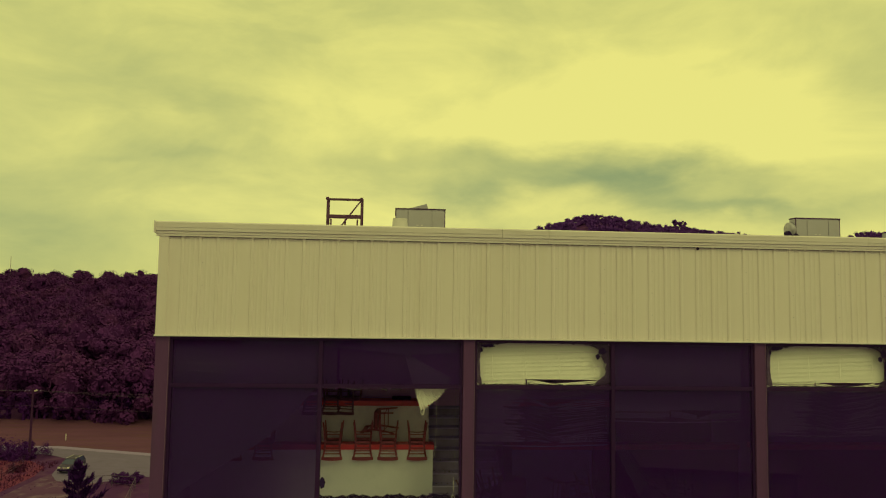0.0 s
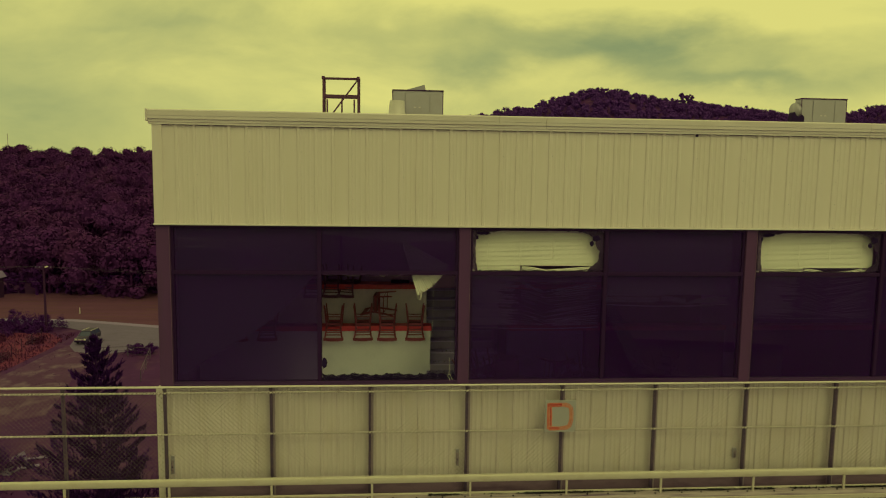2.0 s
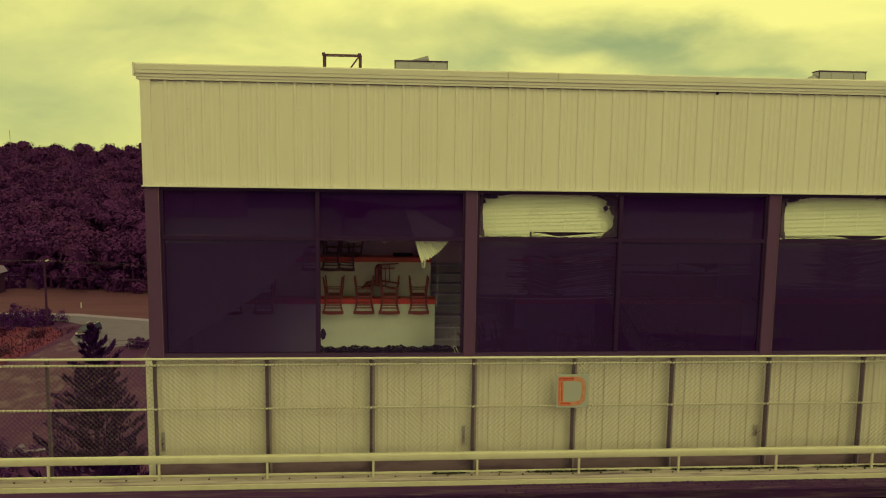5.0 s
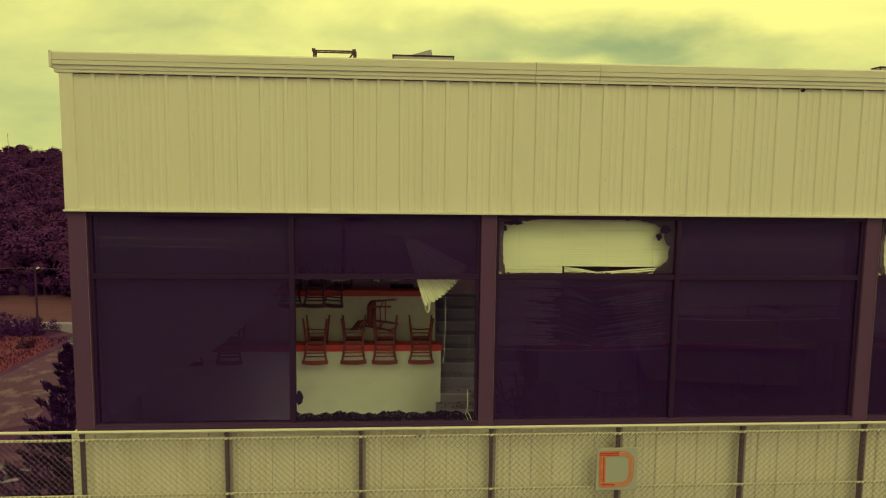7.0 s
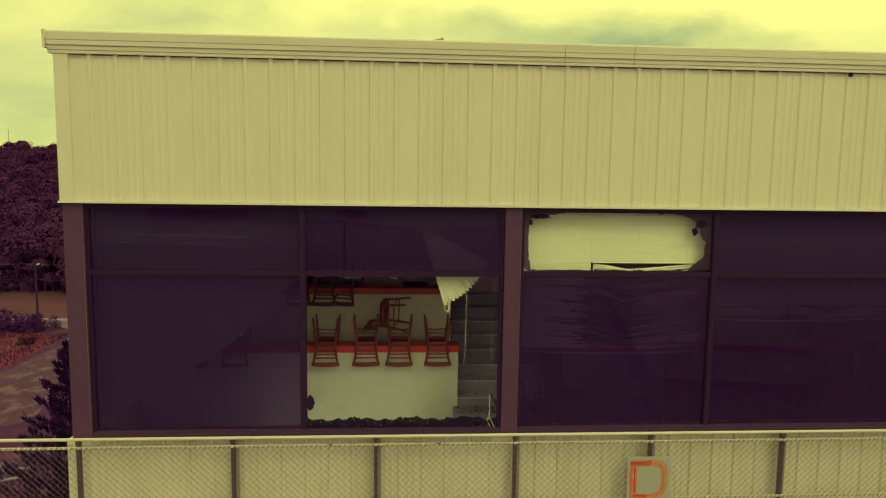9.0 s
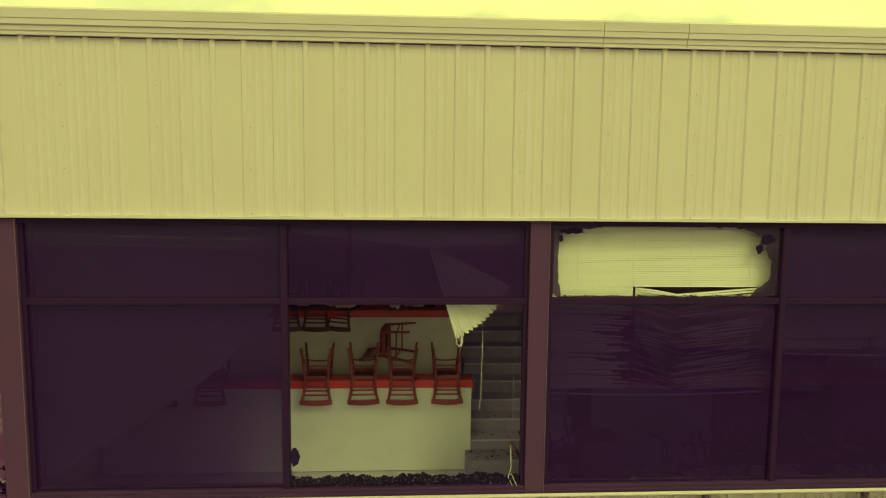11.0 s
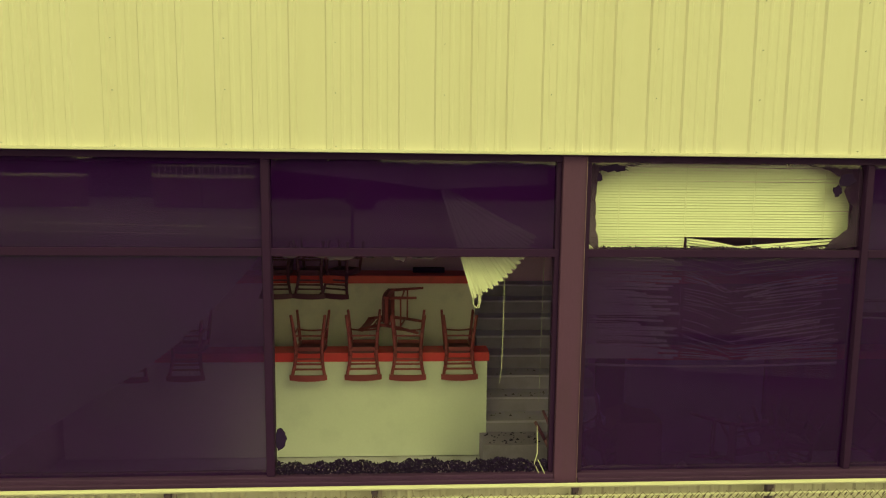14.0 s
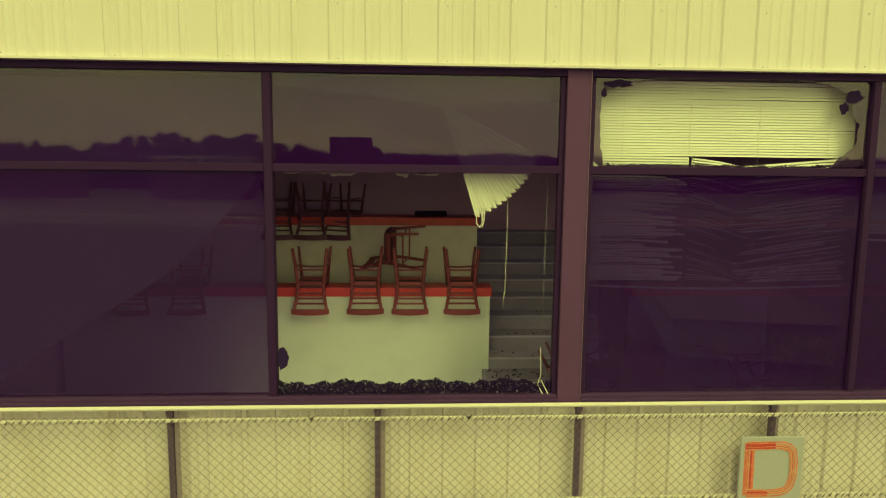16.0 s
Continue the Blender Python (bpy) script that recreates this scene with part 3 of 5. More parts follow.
def post(x0, x1):
    p = part("window_post", box(B(), x0, x1, GY - 0.07, GY + 0.16, 18.06, 20.978, 0.008), M_BRONZE)
    for e in (x1 - 0.008,):
        part("edge_bead", box(B(), e, e + 0.005, GY - 0.078, GY - 0.071, 18.07, 20.97), M_BEAD, p, "pale line along the right edge")
    return tagged(p, "painted brown steel post between the windows", "post", "window posts", "structure")


post(FX0 - 0.0, FX0 + 0.235)
left = POST_R - BAY - 0.03
MULL1 = -1.176
hole2 = jagged([(1.66, 20.84), (1.80, 20.885), (2.2, 20.93), (3.2, 20.93), (3.62, 20.90), (3.90, 20.79), (3.86, 20.70), (3.95, 20.55), (3.92, 20.36), (3.80, 20.26), (3.74, 20.187), (2.8, 20.185), (1.68, 20.187), (1.645, 20.5)], 0.05, 0.012, 5)
x0 = FX0 + 0.236
x1 = POST_R - POST_W - 0.001
window_bay(1, x0, x1, MULL1, {"lower_b": None})
for i in range(7):
    pl = POST_R + BAY * i
    post(pl - POST_W, pl)
    if i < 6:
        a, b = pl + 0.001, pl + BAY - POST_W - 0.001
        mull = 4.065 + BAY * i
        br = {}
        if i < 2:
            br = {"upper_a": [(x + (i * BAY) + (0.02 if i else 0), z) for x, z in hole2]}
        window_bay(i + 2, a, b, mull, br)

# ---- shards left in the frame of the missing pane ----
def shard_band(name, x0, x1, zfun, seed, count, y0=GY - 0.02, y1=GY + 0.04, size=0.03, material=None):
    rnd = random.Random(seed)
    vs, fs = [], []
    for i in range(count):
        x = rnd.uniform(x0, x1)
        top = zfun(x)
        z = ZS + (top - ZS) * rnd.random() ** 0.8
        s = size * rnd.uniform(0.35, 1.0)
        a = rnd.uniform(0, math.tau)
        y = rnd.uniform(y0, y1)
        base = len(vs)
        t = Euler((rnd.uniform(-1, 1), rnd.uniform(-1, 1), rnd.uniform(0, 6))).to_matrix()
        for q in range(5):
            ang = a + math.tau * q / 5
            r = s * rnd.uniform(0.5, 1)
            v = t @ Vector((r * math.cos(ang), 0, r * math.sin(ang))) + Vector((x, y, z))
            vs.append(tuple(v))
        v = t @ Vector((0, s * 0.4, 0)) + Vector((x, y, z))
        vs.append(tuple(v))
        for q in range(5):
            fs.append((base + q, base + (q + 1) % 5, base + 5))
        fs.append(tuple(base + q for q in range(5)))
    return quads(name, vs, fs, material or M_SHARD)


sh = new("glass_shards", shard_band("glass_shards", -1.13, 1.28, lambda x: ZS + 0.100 + 0.016 * math.sin(x * 9) + 0.012 * math.sin(x * 31), 3, 7000, size=0.017))
tagged(sh, "crumbled dark safety glass heaped along the sill", "broken glass", kind="stuff")
# added dark strip that closes the bright gaps between the crumbs
bm = B()
rnd = random.Random(12)
prism(bm, jagged([(-1.13, ZS), (1.28, ZS), (1.28, ZS + 0.06), (0.4, ZS + 0.072), (-0.5, ZS + 0.062), (-1.13, ZS + 0.055)], 0.025, 0.008, 12), GY - 0.005, GY + 0.012, "y")
tagged(part("glass_remnant", bm, M_SHARD), "jagged dark backing strip added behind the heaped glass crumbs", "broken glass")
# sparkle on the broken glass, drawn as pale coloured chips
sh = new("glass_glints", shard_band("glass_glints", -1.12, 1.27, lambda x: ZS + 0.10, 6, 420, GY - 0.045, GY - 0.015, 0.008, M_GLINT))
tagged(sh, "pale chips painted as glints among the dark glass crumbs", "broken glass", kind="stuff")
bm = B()
rnd = random.Random(9)
lump = [(-1.105 + (0.075 if math.cos(q * 0.35) > 0 else 0.03) * math.cos(q * 0.35) * rnd.uniform(0.75, 1.1), 18.475 + 0.105 * math.sin(q * 0.35) * rnd.uniform(0.8, 1.1)) for q in range(18)]
prism(bm, jagged(lump, 0.014, 0.005, 9), GY - 0.012, GY + 0.012, "y")
tagged(part("glass_flake", bm, M_SHARD), "dark flake of broken glass clinging to the mullion", "broken glass")
bm = B()
rnd = random.Random(4)
for x, w, h in ((-0.98, 0.07, 0.03), (-0.72, 0.05, 0.02), (-0.55, 0.13, 0.045), (-0.05, 0.06, 0.055), (0.10, 0.05, 0.025), (0.18, 0.10, 0.03), (-0.3, 0.04, 0.02)):
    pts = [(x - w, ZTR0)] + [(x - w + 2 * w * t, ZTR0 - h * rnd.uniform(0.5, 1)) for t in (0.15, 0.35, 0.55, 0.8)] + [(x + w, ZTR0)]
    prism(bm, pts, GY - 0.004, GY + 0.004, "y")
tagged(part("glass_scraps", bm, M_POST), "pale scraps of film and glass hanging under the transom", "broken glass", kind="stuff")

for bi in range(2):
    ox = BAY * bi
    fl = empty("film_flakes", "dark torn film flakes in the corners of the smashed pane", "broken glass", "torn film")
    for cx, cz, rx, rz, sd in ((1.79, 20.875, 0.15, 0.04, 1), (3.88, 20.79, 0.09, 0.075, 2), (3.80, 20.70, 0.05, 0.06, 3), (1.67, 20.80, 0.03, 0.05, 4)):
        rr = random.Random(sd + 10 * bi)
        pts = [(ox + cx + rx * math.cos(a * 0.524) * rr.uniform(0.6, 1.05), cz + rz * math.sin(a * 0.524) * rr.uniform(0.6, 1.05)) for a in range(12)]
        pts = jagged(pts, 0.014, 0.006, sd)
        part("flake", prism(B(), pts, GY - 0.009, GY - 0.0045, "y"), M_DARK, fl)
    sb2 = new("glass_shards", shard_band("glass_rim", 1.66 + ox, 3.82 + ox, lambda x: ZS + 0.022 + 0.008 * math.sin(x * 23), 40 + bi, 900, size=0.010))
    sb2.location.z = ZTR1 - ZS
    tagged(sb2, "dark glass crumbs along the transom under the hole", "broken glass", kind="stuff")

# ---- chain link fence ----
FNY, PITCH = 12.12, 1.78
F0 = -2.04
fence = empty("fence", "galvanised chain link fence with dark posts", "fence")
FX_L, FX_R = F0 - PITCH * 6, F0 + PITCH * 14
Z_TOP, Z_W1, Z_W2, Z_FB = 18.09, 17.98, 17.215, 16.3
part("top_rail", tube(B(), (FX_L, FNY, Z_TOP), (FX_R, FNY, Z_TOP), 0.021, 8), M_ROPE, fence)
tw = B()
tube(tw, (0, 0, 0), (PITCH, 0, 0), 0.018, 6)
rope_me = mesh_from(tw, "rail", M_ROPE)
tv, tf = [], []
n = 30
for i in range(n):
    x = (i + 0.5) * PITCH / n
    b0 = len(tv)
    for dx, dz in ((-0.015, -0.017), (-0.007, -0.017), (0.015, 0.017), (0.007, 0.017)):
        tv.append((x + dx, -0.0200, dz))
        tv.append((x + dx, -0.012, dz * 0.6))
    tf += [(b0, b0 + 2, b0 + 4, b0 + 6), (b0, b0 + 1, b0 + 3, b0 + 2), (b0 + 2, b0 + 3, b0 + 5, b0 + 4), (b0 + 4, b0 + 5, b0 + 7, b0 + 6), (b0 + 6, b0 + 7, b0 + 1, b0)]
    if i:
        tf.append((b0 - 3, b0 - 1, b0 + 1, b0 + 3))
twist_me = quads("wire_twist", tv, tf, M_TWIST)

# one panel of woven wire, two sets of diagonals on either side
def wire_mesh(width, height, pitch, r):
    vs, fs = [], []
    slope = 1.0
    for sgn, off in ((1, 0.0), (-1, 0.006)):
        u = -height
        while u < width:
            xa, za, xb, zb = u, 0.0, u + height * slope, height
            if xa < 0:
                za, xa = -xa, 0.0
            if xb > width:
                zb, xb = height - (xb - width), width
            if zb - za > 0.02:
                if sgn < 0:
                    xa, xb = width - xa, width - xb
                d = Vector((xb - xa, 0, zb - za)).normalized()
                side = Vector((0, 1, 0)).cross(d)
                b0 = len(vs)
                for ex, ez in ((xa, za), (xb, zb)):
                    for q in range(3):
                        ang = math.tau * q / 3
                        o = side * (r * math.cos(ang)) + Vector((0, r * math.sin(ang), 0))
                        vs.append((ex + o.x, off + o.y, ez + o.z))
                for q in range(3):
                    w = (q + 1) % 3
                    fs.append((b0 + q, b0 + w, b0 + 3 + w, b0 + 3 + q))
            u += pitch
    return quads("wire_mesh", vs, fs, M_WIRE)


wire_me = wire_mesh(PITCH, Z_W1 + 0.045 - Z_FB, PITCH / 21, 0.0024)
post_bm = B()
box(post_bm, -0.024, 0.024, -0.03, 0.03, 15.9, 18.06, 0.005)
post_me = mesh_from(post_bm, "post", M_POST)
cap_bm = box(B(), -0.03, 0.03, -0.036, 0.036, 18.02, 18.062, 0.006)
capm = mesh_from(cap_bm, "post_cap", M_POST)
hole_me = mesh_from(tube(B(), (0, -0.0305, 18.0), (0, -0.0325, 18.0), 0.009, 8), "bolt_hole", M_TYRE)
strip_me = mesh_from(box(B(), 0.027, 0.066, 0.0, 0.03, 15.9, 18.05, 0.004), "stile", M_GREYMETAL)
for k in range(-6, 15):
    x = F0 + PITCH * k
    po = new("post", post_me)
    po.parent, po.location = fence, (x - (0.07 if k < -1 else 0.09 if k == -1 else 0), FNY + 0.055, 0)
    pc = new("post_cap", capm)
    pc.parent = po
    bh = new("bolt_hole", hole_me)
    bh.parent = po
    # grey strip along the right of each post, paler than the post
    if k > -1:
        stile = new("stile", strip_me)
        stile.parent = po
    if k < 14:
        for z in (Z_W1, Z_W2):
            r = new("rail", rope_me)
            r.parent, r.location = fence, (x, FNY + 0.0, z)
            t = new("wire_twist", twist_me)
            t.parent = r
        w = new("wire_mesh", wire_me)
        w.parent, w.location = fence, (x, FNY - 0.022, Z_FB)

for x, z, w, h in ((6.74, 16.66, 0.035, 0.10), (1.37, 16.66, 0.028, 0.16), (-3.83, 16.60, 0.032, 0.17)):
    jb = part("junction_box", box(B(), x - w, x + w, FY + 0.035, FY + 0.075, z - h, z + h, 0.006), M_UNIT)
    tagged(jb, "small weathered junction box on the lower wall", "junction box", "junction boxes")
    part("cover", box(B(), x - w * 0.7, x + w * 0.7, FY + 0.026, FY + 0.034, z - h * 0.85, z + h * 0.55, 0.003), M_GREYMETAL, jb)
    for q in (-0.55, -0.15, 0.25):
        part("screw", tube(B(), (x - w * 0.3, FY + 0.026, z + h * q), (x - w * 0.3, FY + 0.020, z + h * q), 0.010, 6), M_DARK, jb)
    part("knob", tube(B(), (x, FY + 0.026, z - h * 0.2), (x, FY + 0.010, z - h * 0.2), 0.014, 8), M_DARK, jb)

# ---- letter board on the fence ----
sign = empty("letter_board", "square grey board with a brushed orange letter D", "sign", at=(3.255, FNY - 0.06, 17.50))
part("board", box(B(), -0.287, 0.287, -0.012, 0.012, -0.30, 0.30, 0.004), M_SIGN, sign)


def letter_stroke(pts, width, y, seed):
    """A painted stroke with uneven edges, a hair proud of the board."""
    rnd = random.Random(seed)
    bm = B()
    rows = []
    for i, (x, z) in enumerate(pts):
        a = Vector(pts[max(0, i - 1)])
        b = Vector(pts[min(len(pts) - 1, i + 1)])
        d = (b - a).normalized()
        nrm = Vector((-d.y, d.x))
        w0, w1 = width / 2 * rnd.uniform(0.8, 1.15), width / 2 * rnd.uniform(0.8, 1.15)
        rows.append((bm.verts.new((x + nrm.x * w0, y, z + nrm.y * w0)), bm.verts.new((x - nrm.x * w1, y, z - nrm.y * w1))))
    for (a, b), (c, d) in zip(rows, rows[1:]):
        bm.faces.new((a, b, d, c))
    return bm


def curve_pts(corners, n=7):
    out = []
    for a, b in zip(corners, corners[1:]):
        out += [(a[0] + (b[0] - a[0]) * i / n, a[1] + (b[1] - a[1]) * i / n) for i in range(n)]
    return out + [corners[-1]]


def brushed(name, path, offsets, y, label):
    """Several thin bristle strokes side by side, in mixed reds and oranges."""
    for i, (off, width, material) in enumerate(offsets):
        pts = []
        for k, (x, z) in enumerate(path):
            a, c = Vector(path[max(0, k - 1)]), Vector(path[min(len(path) - 1, k + 1)])
            d = (c - a).normalized()
            pts.append((x - d.y * off, z + d.x * off))
        part(name, letter_stroke(pts, width, y - 0.0006 * i, 7 * i + len(path)), material, sign, label)


bowl = [(-0.225, 0.222), (0.07, 0.225), (0.14, 0.21), (0.185, 0.17), (0.203, 0.07), (0.200, -0.07), (0.178, -0.16), (0.13, -0.205), (0.06, -0.222), (-0.215, -0.226)]
stem = curve_pts([(-0.210, 0.250), (-0.202, -0.245)], 22)
brushed("letter_stem", stem, ((0.0, 0.098, M_ORANGE_L), (-0.033, 0.026, M_ORANGE), (0.034, 0.024, M_ORANGE), (0.014, 0.018, M_REDPAINT), (-0.012, 0.014, M_ORANGE), (0.000, 0.007, M_ORANGE_L)), -0.0132, "brushed orange and red stem of the letter")
brushed("letter_bowl", curve_pts(bowl, 5), ((0.0, 0.080, M_ORANGE_L), (0.030, 0.012, M_ORANGE), (-0.028, 0.010, M_ORANGE), (0.006, 0.009, M_ORANGE), (-0.010, 0.006, M_REDPAINT), (0.017, 0.005, M_SIGN)), -0.0175, "brushed pale orange bowl of the letter")
brushed("letter_top", curve_pts([(-0.245, 0.226), (-0.15, 0.222), (0.02, 0.228)], 6), ((0.0, 0.062, M_REDPAINT), (0.022, 0.012, M_ORANGE), (-0.012, 0.008, M_ORANGE)), -0.0215, "dark red brushed start of the letter")
brushed("letter_foot", curve_pts([(-0.215, -0.224), (-0.13, -0.222), (-0.02, -0.228)], 5), ((0.0, 0.046, M_ORANGE), (0.008, 0.016, M_REDPAINT)), -0.0215, "brushed orange foot of the letter")

# dark scraps caught on the top wire
for x in (-0.83, 0.53):
    tagged(part("twig", tube(tube(B(), (x, FNY - 0.02, 17.985), (x + 0.03, FNY - 0.03, 18.02), 0.008, 5, 0.004), (x, FNY - 0.02, 17.985), (x - 0.025, FNY - 0.02, 18.012), 0.006, 5, 0.003), M_BLACK), "dark scrap caught on the fence wire", "debris")

# ---- guard rail and seating tiers ----
RY = 11.72
guard = empty("guard_rail", "pale steel guard rail along the top walkway", "railing")
part("beam", box(B(), -16, 26, RY - 0.03, RY + 0.05, 16.425, 16.555, 0.02), M_RAIL, guard, "", True)
stub_me = mesh_from(box(B(), -0.018, 0.018, -0.018, 0.018, 16.12, 16.43, 0.004), "stub_post", M_RAIL)
for k in range(-7, 14):
    ob = new("stub_post", stub_me)
    ob.parent, ob.location = guard, (F0 + 0.07 + 1.765 * k, RY, 0)
kerb = part("kerb_strip", prism(B(), [(RY - 0.10, 16.03), (RY - 0.10, 16.12), (RY - 0.07, 16.15), (RY + 0.10, 16.165), (RY + 0.10, 16.03)], -16, 26, "x"), M_WORN)
part("edge_lip", box(B(), -16, 26, RY + 0.055, RY + 0.105, 16.166, 16.19, 0.004), M_RAIL, kerb)
part("front_lip", box(B(), -16, 26, RY - 0.125, RY - 0.101, 16.02, 16.10, 0.004), M_RAIL, kerb)
tagged(kerb, "pale steel kerb strip with bolts", "kerb", kind="structure")
bolt_me = mesh_from(tube(B(), (0, 0, 0), (0, 0, 0.012), 0.016, 6), "bolt", M_TYRE)
for k in range(-16, 40):
    ob = new("bolt", bolt_me)
    ob.parent, ob.location = kerb, (F0 + 0.44 * k + 0.05 * math.sin(k * 3.1), RY - 0.045 + 0.012 * math.sin(k * 5), 16.162)
tagged(part("walkway", box(B(), -16, 26, RY + 0.11, FY + 0.085, 15.75, 15.9), M_BASE), "stained concrete walkway along the lower wall", "walkway", kind="structure")
tiers = empty("seating_tiers", "weathered grandstand tiers with bench boards", "grandstand", kind="structure")
for r in range(22):
    y1 = RY - 0.11 - 0.76 * r
    z = 15.62 - 0.62 * r
    part("tier", box(B(), -16, 70, y1 - 0.76, y1, z - 0.75, z), M_DECK, tiers)
    part("bench_board", box(B(), -16, 70, y1 - 0.30, y1 - 0.02, z + 0.36, z + 0.40, 0.006), M_BENCH, tiers)
    part("back_board", box(B(), -16, 70, y1 - 0.016, y1 + 0.006, z + 0.05, z + 0.33), M_BENCH, tiers)
rnd = random.Random(8)
dv, df = [], []
for i in range(500):
    x, y, s = rnd.uniform(2.0, 12), RY - 0.14 - rnd.random() ** 2 * 0.3, rnd.uniform(0.008, 0.025)
    b0 = len(dv)
    dv += [(x - s, y, 16.022), (x + s, y - s, 16.022), (x + s * 0.6, y + s, 16.022), (x, y, 16.022 + s)]
    df += [(b0, b0 + 1, b0 + 3), (b0 + 1, b0 + 2, b0 + 3), (b0 + 2, b0, b0 + 3)]
tagged(new("gravel", quads("gravel", dv, df, M_DECK)), "loose gravel scattered on the bench boards", "gravel", kind="stuff")

dv, df = [], []
for i in range(5200):
    x = 0.8 + 11.5 * rnd.random()
    if 0.5 + 0.5 * math.sin(x * 2.3 + math.sin(x * 5.1)) < rnd.random() * 0.9:
        continue
    y, sz, a = RY + 0.052 - abs(rnd.gauss(0, 0.022)), rnd.uniform(0.008, 0.03), rnd.uniform(0, 6.28)
    z = 16.16 + 0.012 * rnd.random()
    c, d = math.cos(a) * sz, math.sin(a) * sz
    b0 = len(dv)
    dv += [(x - c, y - d, z), (x + d * 0.5, y - c * 0.5, z + 0.4 * sz), (x + c, y + d, z + 0.9 * sz), (x - d * 0.5, y + c * 0.5, z + 0.3 * sz)]
    df.append((b0, b0 + 1, b0 + 2, b0 + 3))
tagged(new("leaf_litter", quads("leaf_litter", dv, df, M_TYRE)), "dark leaf litter gathered along the kerb", "leaf litter", kind="stuff")

# ---- interior: floors, stair, counters ----
tagged(part("floor", box(B(), FX0 + 0.14, FX1 - 0.14, GY + 0.26, 16.41, 17.35, 17.55), M_FLOOR), "dusty floor inside the window", "floor", kind="structure")
tagged(part("window_ledge", box(B(), FX0 + 0.14, FX1 - 0.14, GY + 0.03, GY + 0.26, 17.9, 18.075), M_BRONZE_D), "dark ledge inside the window", "ledge", kind="structure")
SX0, SX1 = 0.86, 2.35
stair = empty("stair", "pale painted steps climbing between the counters", "stairs", kind="structure")
part("landing", box(B(), SX0, SX1 + 0.2, 13.62, 14.0, 17.56, 17.83, 0.008), M_STEP, stair)
for k in range(8):
    y, z = 14.0 + 0.30 * k, 17.965 + 0.175 * k
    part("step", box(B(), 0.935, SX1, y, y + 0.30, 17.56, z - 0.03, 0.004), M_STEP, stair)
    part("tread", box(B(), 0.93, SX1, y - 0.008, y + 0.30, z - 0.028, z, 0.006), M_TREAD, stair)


def counter(x0, x1, y, z0, z1, depth=0.30, paint=M_WHITE, label="white fronted bar counter with a red top"):
    c = empty("counter", label, "counter", "tiered bar counters")
    part("front_panel", box(B(), x0, x1 - 0.02, y + 0.03, y + 0.10, z0, z1 - 0.104, 0.004), paint, c)
    part("end_panel", box(B(), x1 - 0.10, x1 - 0.022, y + 0.101, y + depth - 0.05, z0, z1 - 0.104), paint, c)
    part("worktop", box(B(), x0, x1, y, y + depth, z1 - 0.103, z1, 0.008), M_RED, c, "scratched red laminate top")
    return c


W1, W2 = 18.787, 19.468
counter(FX0 + 0.2, 0.956, 13.95, 17.56, W1)
counter(FX0 + 0.2, 0.925, 15.15, 17.56, W2, 0.45, M_UPPERFRONT)
tagged(part("tier_floor", box(B(), FX0 + 0.2, 0.92, 14.06, 15.16, 17.56, 18.0), M_FLOOR), "raised floor between the counters", "floor", kind="structure")
tagged(part("tier_floor_back", box(B(), FX0 + 0.2, 0.92, 15.26, 16.41, 17.56, 18.72), M_FLOOR), "raised floor behind the upper counter", "floor", kind="structure")
# fronts like the first counters, with the shade behind the panes put into their colour
counter(2.55, 4.20, 13.95, 17.56, W1, 0.30, M_STEP, "bar counter with a red top, its front coloured as in half shade")
SHADED_BAR = "bar counter with a red top, its front coloured as in shade"
counter(4.23, 7.3, 13.95, 17.56, W1, 0.30, M_SEAT, SHADED_BAR)
counter(2.55, 7.3, 15.15, 17.56, W2, 0.45, M_SEAT, SHADED_BAR)
counter(7.6, 14.0, 13.95, 17.56, W1, 0.30, M_SEAT, SHADED_BAR)

tagged(part("box", box(B(), 0.10, 0.52, 15.38, 15.5, W2 + 0.001, W2 + 0.06, 0.008), M_DARK), "slim dark box lying on the upper counter", "box")


